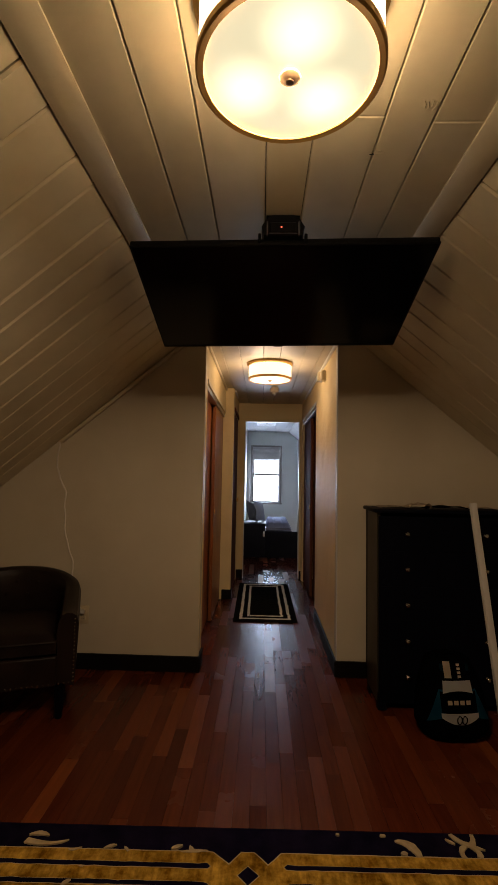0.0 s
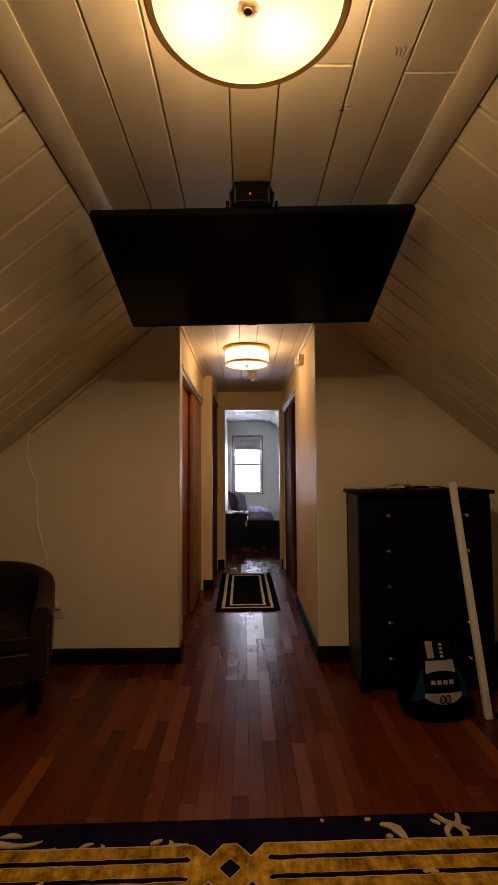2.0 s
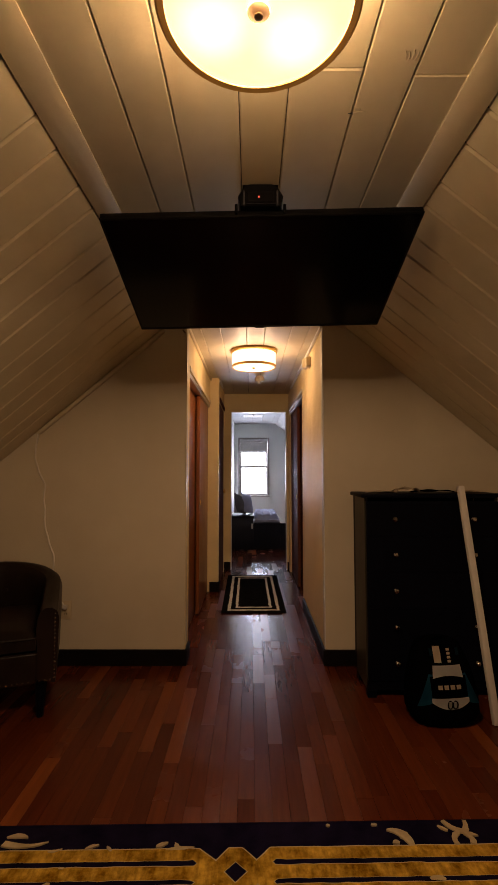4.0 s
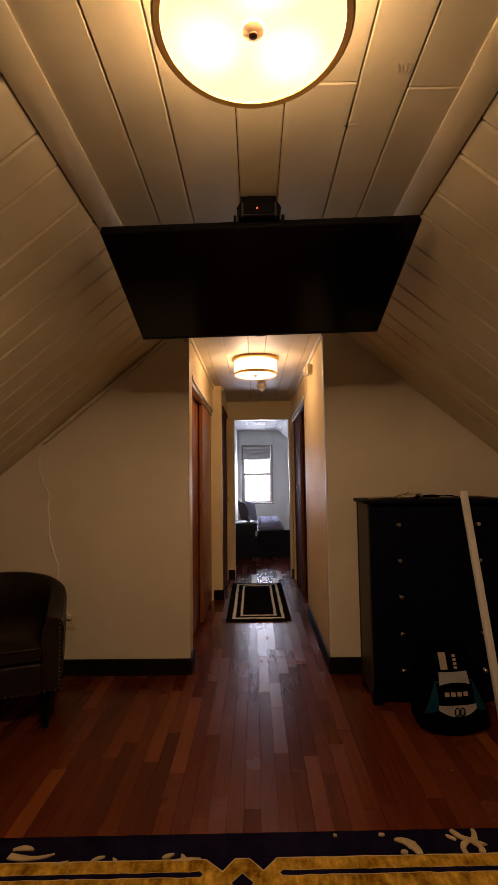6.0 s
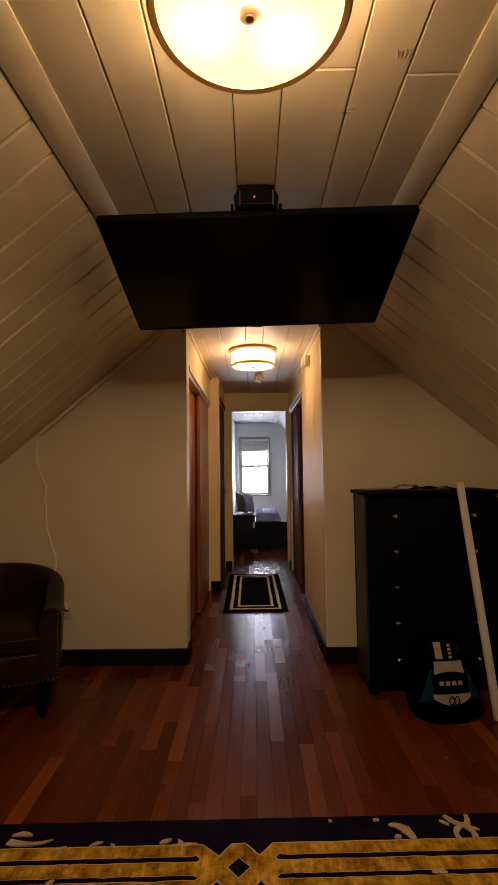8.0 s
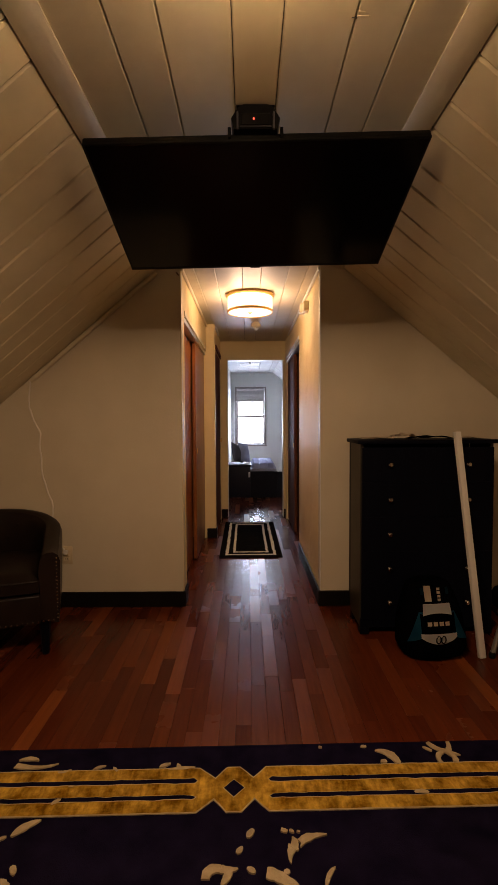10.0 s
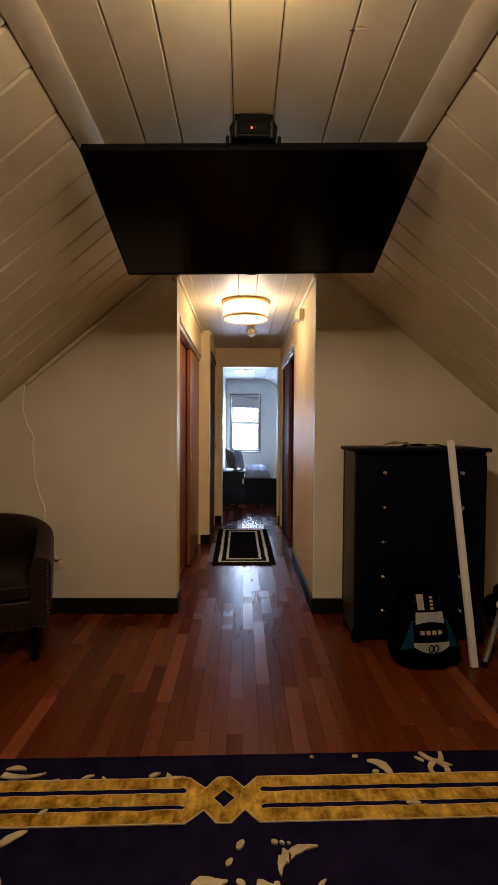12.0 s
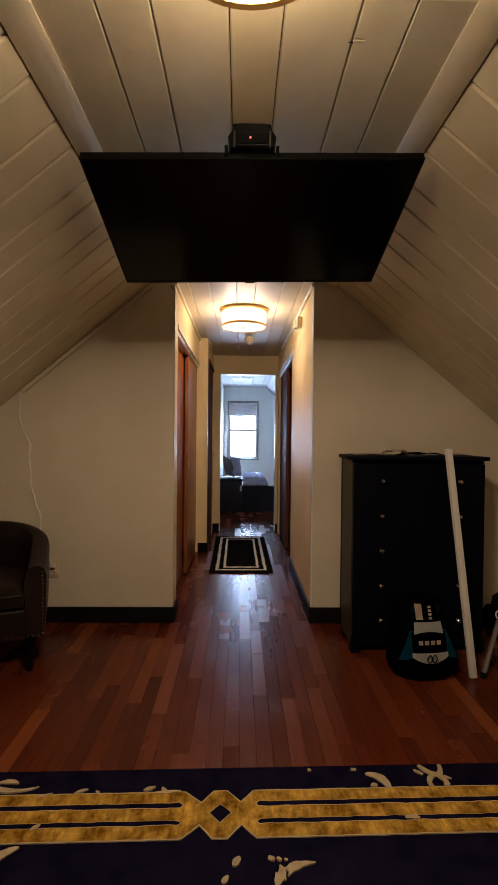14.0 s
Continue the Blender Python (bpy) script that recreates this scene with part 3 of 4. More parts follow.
# ---- television on its folding ceiling mount ----
TV_W, TV_H, TILT = 1.11, 0.652, 17.0
tv = thing("television", Matrix.Translation((0.012, -1.505, 2.098)) @ Matrix.Rotation(radians(-1.1), 4, "Y") @ Matrix.Rotation(radians(-TILT), 4, "X"),
           "large black flat television folded down from the ceiling", "television")
# local: y runs from the upper edge to the lower edge, z is the back
part("back_cover", boxes((-TV_W / 2, TV_W / 2, 0, TV_H, 0.006, 0.030), bevel=0.006, seg=2), BLACK_PLASTIC, tv)
part("electronics_hump", boxes((-0.38, 0.38, 0.20, TV_H - 0.03, 0.030, 0.055), bevel=0.012, seg=2), BLACK_PLASTIC, tv)
part("bezel", boxes((-TV_W / 2, TV_W / 2, -0.002, 0.008, 0, 0.008), (-TV_W / 2, TV_W / 2, TV_H - 0.014, TV_H + 0.002, 0, 0.008),
                    (-TV_W / 2, -TV_W / 2 + 0.008, 0.008, TV_H - 0.014, 0, 0.008), (TV_W / 2 - 0.008, TV_W / 2, 0.008, TV_H - 0.014, 0, 0.008), bevel=0.002), BLACK_PLASTIC, tv, "thin black bezel")
part("screen", boxes((-TV_W / 2 + 0.008, TV_W / 2 - 0.008, 0.008, TV_H - 0.014, 0.002, 0.0058)), SCREEN, tv, "glossy black screen")
part("sensor_bar", boxes((-0.022, 0.022, TV_H + 0.002, TV_H + 0.008, 0.0, 0.010), bevel=0.002), BLACK_PLASTIC, tv)
mt = thing("tv_mount", pose(0.008, -1.50, CEIL), "black motorised ceiling mount with a red light", "tv mount")
part("ceiling_plate", boxes((-0.060, 0.060, -0.02, 0.40, -0.0055, -0.001), bevel=0.001), MOUNT_BLACK, mt)
bm = slab([(-0.068, -0.080), (0.068, -0.080), (0.076, -0.048), (0.056, -0.016), (0.038, -0.006), (-0.038, -0.006), (-0.056, -0.016), (-0.076, -0.048)], 0.0, 0.32)
bmesh.ops.transform(bm, matrix=Matrix.Translation((0, 0.29, 0)) @ Matrix.Rotation(radians(90), 4, "X"), verts=bm.verts)
part("motor_housing", bm, MOUNT_BLACK, mt)
part("front_panel", boxes((-0.045, 0.045, -0.034, -0.0305, -0.070, -0.034), bevel=0.0015), MOUNT_BLACK, mt)
part("led", lathe([(0, -0.003), (0.0025, -0.003), (0.003, 0.0), (0, 0)], 10), RED_LED, mt, "red indicator light", pose(-0.006, -0.034, -0.052, -90, 0, 0))
for s in (-1, 1):
    part("arm", boxes((s * 0.0825 - 0.005, s * 0.0825 + 0.005, -0.012, 0.014, -0.095, -0.062), bevel=0.002), MOUNT_BLACK, mt)
    part("bracket", boxes((s * 0.056 - 0.003, s * 0.056 + 0.003, -0.042, -0.0305, -0.085, -0.034), bevel=0.001), MOUNT_STEEL, mt, "grey steel bracket")
part("cross_bar", boxes((-0.05, 0.05, -0.038, -0.0345, -0.078, -0.074), bevel=0.0015), MOUNT_STEEL, mt)
part("hinge_bar", tube([(-0.085, 0.02, -0.090), (0.085, 0.02, -0.090)], 0.010, 10), MOUNT_BLACK, mt)

# ---- dresser ----
DX0, DX1, DY, DTOP = 0.609, 1.355, -0.43, 1.083
DBACK = -0.165         # its back stands off the wall
dr = thing("dresser", pose((DX0 + DX1) / 2, 0, 0), "tall black wooden dresser with five drawers", "dresser")
hw = (DX1 - DX0) / 2
# sides coloured lighter than the front, for the light they catch
for x in (-hw, hw - 0.02):
    part("side_panel", boxes((x, x + 0.02, DY + 0.02, DBACK, 0.04, DTOP), bevel=0.002), DRESSER_LIT_SIDE, dr)
part("back_panel", boxes((-hw + 0.02, hw - 0.02, -0.035, DBACK, 0.04, DTOP)), DRESSER, dr)
part("bottom_panel", boxes((-hw + 0.02, hw - 0.02, DY + 0.02, DBACK - 0.011, 0.07, 0.085)), DRESSER, dr)
part("plinth", boxes((-hw, hw, DY + 0.004, DY + 0.02, 0.04, 0.090), bevel=0.002), DRESSER, dr)
part("top", boxes((-hw - 0.025, hw + 0.014, DY - 0.018, DBACK + 0.012, DTOP, DTOP + 0.022), bevel=0.005, seg=2), DRESSER, dr, "black wooden top, slightly overhanging")
knob_profile = [(0, 0.026), (0.007, 0.0255), (0.012, 0.021), (0.013, 0.016), (0.009, 0.011), (0.005, 0.008), (0.005, 0.002), (0.009, 0.0), (0, 0)]
knob_mesh = finish(lathe(knob_profile, 20), "knob", NICKEL)
for k, z in enumerate((0.188, 0.380, 0.575, 0.770, 0.965)):
    dw = part("drawer", boxes((-hw + 0.006, hw - 0.006, DY, DY + 0.018, z - 0.0971, z + 0.0971), bevel=0.0008), DRESSER, dr)
    for x in (0.771, 1.206):
        part("knob", knob_mesh, None, dw, "round nickel knob", pose(x - (DX0 + DX1) / 2, DY, z, 90, 0, 0))
for x in (-hw, hw - 0.05):
    for y in (DY + 0.004, DBACK - 0.052):
        part("foot", boxes((x, x + 0.05, y, y + 0.05, 0, 0.04), bevel=0.003), DRESSER, dr)


def crumple(u, v, sx, sy, amp, seed):
    p = Vector((u * 3 + seed, v * 3, seed))
    return ((u - 0.5) * sx + 0.01 * noise.noise(p * 2), (v - 0.5) * sy + 0.01 * noise.noise(p * 2.7), 0.004 + amp * (0.5 + 0.5 * noise.noise(p)) * (1 - (2 * u - 1) ** 4))


def sheet(name, m, sx, sy, amp, material, label, category, seed):
    bm = grid(lambda u, v: crumple(u, v, sx, sy, amp, seed), 24, 12)
    bmesh.ops.solidify(bm, geom=bm.faces[:], thickness=0.0015)
    ob = tagged(part(name, bm, material), label, category)
    ob.matrix_basis = m


TOPZ = DTOP + 0.022
sheet("paper_wrapping", pose(0.86, -0.34, TOPZ, 0, 0, 6), 0.15, 0.09, 0.045, PAPER, "crumpled tan wrapping paper on the dresser", "paper", 3.1)
sheet("cloth", pose(1.02, -0.36, TOPZ, 0, 0, -4), 0.26, 0.10, 0.022, PACK_BLACK, "thin black cloth lying on the dresser", "cloth", 7.7)
sheet("paper_sheet", pose(0.72, -0.30, TOPZ, 0, 0, 3), 0.18, 0.18, 0.010, PAPER, "flat tan paper on the dresser", "paper", 1.7)
sheet("cardboard", pose(1.24, -0.29, TOPZ, 0, 0, -8), 0.18, 0.18, 0.008, PAPER, "flat piece of tan cardboard on the dresser", "cardboard", 5.2)

# ---- white post leaning on the dresser ----
foot, head = Vector((1.164, -0.700, 0.0)), Vector((1.121, -0.470, 1.145))
d = head - foot
post = tagged(part("plastic_post", boxes((-0.0175, 0.0175, -0.012, 0.012, 0.0, d.length), bevel=0.003, seg=2), PVC), "long white plastic trim post leaning on the dresser", "post")
post.matrix_basis = Matrix.Translation(foot + Vector((0, 0, 0.003))) @ d.to_track_quat("Z", "Y").to_matrix().to_4x4()


# ---- backpack ----
def pack_w(z):
    return 0.172 * (1 - 0.52 * max(0, (z - 0.06) / 0.34) ** 2.2) * min(1, 0.86 + z * 3)


def pack_d(z):
    return 0.135 * (1 - 0.45 * max(0, (z - 0.05) / 0.35) ** 1.7) * min(1, 0.8 + z * 4)


def pack_point(a, z, off=0.0):
    c, s = math.cos(a), math.sin(a)
    e = 0.75
    return ((pack_w(z) + off) * math.copysign(abs(c) ** e, c), (pack_d(z) + off) * math.copysign(abs(s) ** e, s) + 0.02 * z, z)


bp = thing("backpack", pose(0.930, -0.625, 0.008, 0, -3, 0), "black backpack with teal sides and grey pockets", "backpack")
bm = bmesh.new()
rows = [bm.verts.new((0, 0, 0.001))]
PZ = [0.0, 0.012, 0.05, 0.1, 0.15, 0.2, 0.25, 0.3, 0.335, 0.36, 0.376]
rings = [[bm.verts.new(Vector(pack_point(2 * math.pi * k / 40, z)) * Vector((1, 1, 1)) if i not in (0, len(PZ) - 1) else Vector(pack_point(2 * math.pi * k / 40, z, -0.02))) for k in range(40)] for i, z in enumerate(PZ)]
for a, b in zip(rings, rings[1:]):
    for k in range(40):
        bm.faces.new((a[k], a[(k + 1) % 40], b[(k + 1) % 40], b[k]))
bm.faces.new(rings[0])
bm.faces.new(rings[-1])
bm.verts.remove(rows[0])
part("body", bm, PACK_BLACK, bp)


def pack_patch(name, x0, x1, z0, z1, material, off, label="", sag=0.0, taper=0.0):
    """A panel that lies on the front of the pack."""
    def at(u, v):
        z = z0 + 0.05 + (z1 - z0) * v + sag * (4 * (u - 0.5) ** 2) * (1 - v)
        k = 1 - taper * v
        x = (x0 + x1) / 2 + (x1 - x0) * (u - 0.5) * k
        ww, dd = pack_w(z) + off, pack_d(z) + off
        y = -dd * max(0.0, 1 - min(1, abs(x / ww)) ** 2.67) ** 0.375 + 0.02 * z
        return (x, y, z)
    bm = grid(at, 16, 6)
    bmesh.ops.solidify(bm, geom=bm.faces[:], thickness=0.004)
    return part(name, bm, material, bp, label)


for s_ in (-1, 1):
    def flare(u, v, s_=s_):
        z = 0.10 + 0.15 * v + 0.03 * (1 - u) * (1 - v)
        x = s_ * (0.070 + 0.080 * u * (1 - 0.78 * v))
        ww, dd = pack_w(z) + 0.006, pack_d(z) + 0.006
        return (x, -dd * max(0.0, 1 - min(1, abs(x / ww)) ** 2.67) ** 0.375 + 0.02 * z, z)
    bm = grid(flare, 10, 8)
    bmesh.ops.solidify(bm, geom=bm.faces[:], thickness=0.004)
    part("side_panel", bm, PACK_TEAL, bp, "teal nylon side panel")
    pack_patch("strap_end", s_ * 0.062 - 0.008, s_ * 0.062 + 0.008, 0.280, 0.312, STRAP_TEAL, 0.008, "small dark teal strap end")
pack_patch("upper_panel", -0.072, 0.072, 0.195, 0.240, PACK_GREY, 0.010, "pale grey panel", -0.012, 0.08)
pack_patch("lower_pocket", -0.088, 0.088, 0.048, 0.098, PACK_GREY, 0.010, "pale grey pocket", 0.03, 0.0)
pack_patch("front_panel", -0.085, 0.085, 0.100, 0.192, PACK_BLACK, 0.008)
tagp = pack_patch("paper_tag", -0.055, -0.022, 0.252, 0.325, PALE, 0.012, "pale printed tag")
pack_patch("strap", -0.016, -0.008, 0.245, 0.335, PACK_BLACK, 0.014)
for k in range(4):
    pack_patch("print_bar", 0.008, 0.024, 0.252 + 0.017 * k, 0.263 + 0.017 * k, PALE, 0.011, "pale printed bar")
for k in range(4):
    pack_patch("print_bar", -0.055 + 0.029 * k, -0.034 + 0.029 * k, 0.137, 0.156, PALE, 0.0135, "pale printed bar")
for s in (-1, 1):
    pts = [(s * 0.012 + 0.011 * math.sin(a), -0.152 - 0.004 * math.cos(a), 0.126 + 0.020 * math.cos(a)) for a in [2 * math.pi * k / 14 for k in range(15)]]
    part("zip_pull", tube(pts, 0.0028, 6), PACK_BLACK, bp, "black cord loop")
part("handle", tube([(-0.03, -0.005, 0.365), (-0.026, -0.012, 0.392), (0.0, -0.014, 0.402), (0.026, -0.012, 0.392), (0.03, -0.005, 0.365)], 0.006, 8), PACK_BLACK, bp)

# ---- folded tripod beyond the dresser ----
tp = thing("tripod", pose(1.47, -0.42, 0.0), "black camera tripod with grey metal legs", "tripod")
for a, c in ((Vector((-0.25, -0.27, 0.012)), "leg"), (Vector((0.20, -0.12, 0.012)), "leg"), (Vector((0.06, 0.25, 0.012)), "leg")):
    lg = part(c, tube([a, a * 0.5 + Vector((0, 0, 0.14)), (0, 0, 0.27)], 0.013, 8), GREY_METAL, tp, "grey metal leg")
    part("rubber_foot", lathe([(0, -0.012), (0.016, -0.012), (0.018, 0.004), (0.014, 0.014), (0, 0.014)], 12), BLACK_PLASTIC, lg, "", Matrix.Translation(a))
part("centre_column", tube([(0, 0, 0.10), (0, 0, 0.30)], 0.015, 10), GREY_METAL, tp)
part("head", lathe([(0, 0.24), (0.05, 0.245), (0.062, 0.27), (0.058, 0.31), (0.03, 0.335), (0, 0.338)], 16), BLACK_PLASTIC, tp)
part("bag", boxes((-0.085, 0.08, -0.06, 0.08, 0.13, 0.26), bevel=0.035, seg=3), PACK_BLACK, tp, "black cloth bag round the head")
part("cable_loop", tube([(-0.06 + 0.028 * math.cos(a), -0.085 + 0.01 * math.sin(a), 0.245 + 0.022 * math.sin(a)) for a in [0.3 * k for k in range(14)]], 0.004, 6), CORD, tp, "white cable loop")
part("pan_handle", tube([(-0.02, -0.03, 0.25), (-0.10, -0.16, 0.17)], 0.007, 8), GREY_METAL, tp)

# ---- leather tub chair ----
ch = thing("tub_chair", pose(-1.468, -0.455, 0, 0, 0, 20), "dark brown leather tub chair with nailhead trim", "armchair")
# local: faces -y, front at y = -0.33
CA, CB = 0.37, 0.33


def rail(u):
    """Outer line of the shell, from one arm front round the back to the other."""
    s = (u - 0.5) * 2
    if abs(s) > 0.55:
        k = (abs(s) - 0.55) / 0.45
        return Vector((math.copysign(CA, s), 0.06 - (0.06 + 0.33) * k, 0)), Vector((math.copysign(1, s), 0, 0))
    a = s / 0.55 * math.pi / 2
    return Vector((CA * math.sin(a), 0.06 + CB * math.cos(a), 0)), Vector((math.sin(a) * CB, math.cos(a) * CA, 0)).normalized()


def rail_top(u):
    s = abs(u - 0.5) * 2
    return 0.545 + 0.126 * (0.5 + 0.5 * math.cos(math.pi * min(1, s / 0.98))) ** 0.75


def shell(u, v):
    p, n = rail(u)
    top = rail_top(u)
    th = 0.088
    path = [(0.0, 0.175), (0.006, 0.26), (0.010, 0.40), (0.012, top - 0.05), (0.002, top - 0.018), (-0.022, top - 0.001), (-0.05, top), (-0.074, top - 0.014), (-th, top - 0.05), (-th - 0.006, 0.44), (-th, 0.36), (-th, 0.20)]
    f = v * (len(path) - 1)
    i = min(int(f), len(path) - 2)
    o = path[i][0] + (path[i + 1][0] - path[i][0]) * (f - i)
    z = path[i][1] + (path[i + 1][1] - path[i][1]) * (f - i)
    return p + n * o + Vector((0, 0, z))


bm = grid(shell, 48, 22)
for u in (0.0, 1.0):
    bm.faces.new([bm.verts.new(shell(u, j / 22)) for j in range(23)])
bmesh.ops.remove_doubles(bm, verts=bm.verts, dist=0.0004)
part("shell", bm, LEATHER, ch, "rounded dark leather back and arms")
part("front_rail", boxes((-CA + 0.086, CA - 0.086, -0.335, -0.285, 0.18, 0.33), bevel=0.012, seg=3), LEATHER, ch)
part("deck", boxes((-CA + 0.087, CA - 0.087, -0.284, 0.27, 0.19, 0.31), bevel=0.01), LEATHER, ch)


def cushion(u, v):
    x, y = 2 * u - 1, 2 * v - 1
    bulge = (1 - x ** 4) * (1 - y ** 4)
    return (x * 0.278, -0.045 + y * 0.29, 0.405 + 0.045 * bulge ** 0.5)


bm = grid(cushion, 18, 18)
grid(lambda u, v: (cushion(u, v)[0], cushion(u, v)[1], 0.72 - cushion(u, v)[2] + 0.03), 18, 18, bm)
for side in range(4):
    def rim(u, v, side=side):
        e = ((u, 0), (u, 1), (0, u), (1, u))[side]
        a = cushion(*e)
        return (a[0], a[1], 0.345 + 0.06 * v)
    grid(rim, 18, 2, bm)
bmesh.ops.remove_doubles(bm, verts=bm.verts, dist=0.0005)
cu = part("seat_cushion", bm, LEATHER, ch, "plump dark leather seat cushion")
part("piping", tube([(-0.27, -0.336, 0.402), (0.27, -0.336, 0.402)], 0.005, 6), LEATHER, cu)
leg_mesh = finish(tube([(0, 0, 0.19), (0, 0, 0.0)], 0.030, 8, None, 0.6), "leg", DRESSER)
for x, y in ((-0.30, -0.28), (0.30, -0.28), (-0.24, 0.26), (0.24, 0.26)):
    part("leg", leg_mesh, None, ch, "tapered black wooden leg", pose(x, y, 0))
nail_mesh = finish(lathe([(0, 0.005), (0.004, 0.004), (0.0062, 0.0), (0, 0)], 8), "nail", NICKEL)
for s in (-1, 1):
    for k in range(17):
        part("nail", nail_mesh, None, ch, "", pose(s * (CA + 0.004 - 0.010), -0.3305, 0.20 + 0.0195 * k, 90, 0, 0))
for k in range(29):
    part("nail", nail_mesh, None, ch, "", pose(-CA + 0.012 + (CA - 0.012) * 2 * (k + 0.5) / 29, -0.3355 if 3 < k < 25 else -0.3305, 0.192, 90, 0, 0))
for k, (x, z) in enumerate(((-0.12, 0.58), (0.0, 0.59), (0.12, 0.58), (-0.18, 0.51), (0.18, 0.51), (-0.06, 0.51), (0.06, 0.51))):
    part("button", lathe([(0, 0.004), (0.008, 0.003), (0.011, 0.0), (0, 0)], 12), LEATHER, ch, "", pose(x, 0.06 + math.sqrt(max(0, 1 - (x / CA) ** 2)) * CB - 0.098, z, 90, 0, 0))

# ---- socket and cord ----
so = thing("wall_socket", pose(-1.208, 0, 0.345), "cream double wall socket with a white plug", "socket")
part("cover_plate", boxes((-0.036, 0.036, -0.006, -0.0005, -0.058, 0.058), bevel=0.003, seg=2), CREAM_PLASTIC, so)
for z in (-0.022, 0.022):
    oo = part("outlet", boxes((-0.016, 0.016, -0.009, -0.006, z - 0.014, z + 0.014), bevel=0.003), CREAM_PLASTIC, so)
    for x in (-0.006, 0.006):
        part("slot", boxes((x - 0.001, x + 0.001, -0.0096, -0.0091, z - 0.005, z + 0.005)), GAP, oo)
part("plug", boxes((-0.014, 0.014, -0.034, -0.0092, 0.010, 0.036), bevel=0.005, seg=2), WHITE_PLASTIC, so, "white plug")
pts = []
KN = [(-1.418, 1.475), (-1.424, 1.39), (-1.430, 1.305), (-1.397, 1.223), (-1.362, 1.142), (-1.364, 1.04), (-1.357, 0.933), (-1.350, 0.85), (-1.332, 0.793), (-1.297, 0.70), (-1.292, 0.62), (-1.290, 0.537), (-1.275, 0.44), (-1.212, 0.368)]
for (xa, za), (xb, zb) in zip(KN, KN[1:]):
    for k in range(4):
        u = k / 4
        pts.append((xa + (xb - xa) * u + 0.003 * math.sin((za + (zb - za) * u) * 40), -0.006, za + (zb - za) * u))
pts.append((-1.210, -0.030, 0.366))
tagged(part("cord", tube(pts, 0.0060, 6), CORD), "thin white electric cord down the wall", "cord")
hk = tagged(part("hook", tube([(-0.47, 0.0, 2.155), (-0.47, -0.02, 2.155), (-0.462, -0.03, 2.145), (-0.455, -0.022, 2.135)], 0.004, 8), BRONZE), "small dark hook at the top of the wall", "hook")

# ---- big rug ----
rg = thing("area_rug", pose(-0.0, -1.340, 0, 0, 0, 1.25), "black area rug with gold border bands and cream flowers", "rug")
part("rug_base", boxes((-1.55, 1.45, -2.75, 0.0, 0.0, 0.012), bevel=0.004, seg=2), RUG_BLACK, rg)
# border band: two striped arms that meet in a lozenge
C = -0.078
top, bot = -0.118, -0.298
mid = (top + bot) / 2
arm = [(C - 0.117, top), (C - 0.062, mid + 0.040), (C - 0.022, top), (C + 0.022, top), (C + 0.066, mid + 0.040), (C + 0.112, top), (1.38, top), (1.38, bot),
       (C + 0.112, bot), (C + 0.066, mid - 0.040), (C + 0.022, bot), (C - 0.022, bot), (C - 0.062, mid - 0.040), (C - 0.117, bot), (-1.48, bot), (-1.48, top)]


def ragged(outline, step=0.03, amp=0.0022, seed=0.0):
    """The outline with a hand-tufted wobble."""
    out = []
    for (xa, ya), (xb, yb) in zip(outline, outline[1:] + outline[:1]):
        n = max(1, int(math.hypot(xb - xa, yb - ya) / step))
        for k in range(n):
            u = k / n
            x, y = xa + (xb - xa) * u, ya + (yb - ya) * u
            out.append((x + amp * noise.noise((x * 30, y * 30, seed)), y + amp * noise.noise((x * 30, y * 30, seed + 9))))
    return out


def grown(outline, by):
    """The outline moved outwards by a hair, for the pale line round each shape."""
    out, n = [], len(outline)
    area = sum(outline[k][0] * outline[(k + 1) % n][1] - outline[(k + 1) % n][0] * outline[k][1] for k in range(n))
    turn = 1 if area > 0 else -1
    for k in range(n):
        a, b, c = Vector(outline[k - 1]), Vector(outline[k]), Vector(outline[(k + 1) % n])
        e, f = (b - a).normalized(), (c - b).normalized()
        m = (Vector((e.y, -e.x)) + Vector((f.y, -f.x)))
        m = m.normalized() * turn / max(0.5, math.sqrt((1 + e.dot(f)) / 2))
        out.append((b.x + m.x * by, b.y + m.y * by))
    return out


part("pale_outline", slab(ragged(grown(arm, 0.0042)), 0.010, 0.0152), RUG_CREAM, rg, "thin cream outline")
part("gold_band", slab(ragged(arm), 0.0105, 0.0156), RUG_GOLD, rg, "mottled gold border band")
for y0, y1 in ((-0.166, -0.183), (-0.235, -0.250)):
    for pts, sd in (([(C + 0.118, (y0 + y1) / 2), (C + 0.130, y0), (1.38, y0), (1.38, y1), (C + 0.124, y1)], 4),
                    ([(C - 0.122, (y0 + y1) / 2), (C - 0.130, y1), (-1.48, y1), (-1.48, y0), (C - 0.134, y0)], 7)):
        part("pale_outline", slab(ragged(grown(pts, 0.0022), 0.03, 0.004, sd), 0.0125, 0.0163), RUG_CREAM, rg)
        part("black_stripe", slab(ragged(pts, 0.03, 0.004, sd), 0.013, 0.0171), RUG_BLACK, rg)
loz = [(C - 0.032, mid), (C, mid + 0.034), (C + 0.034, mid), (C, mid - 0.036)]
part("pale_outline", slab(grown(loz, 0.0025), 0.0125, 0.0163), RUG_CREAM, rg)
part("black_lozenge", slab(loz, 0.013, 0.0171), RUG_BLACK, rg)


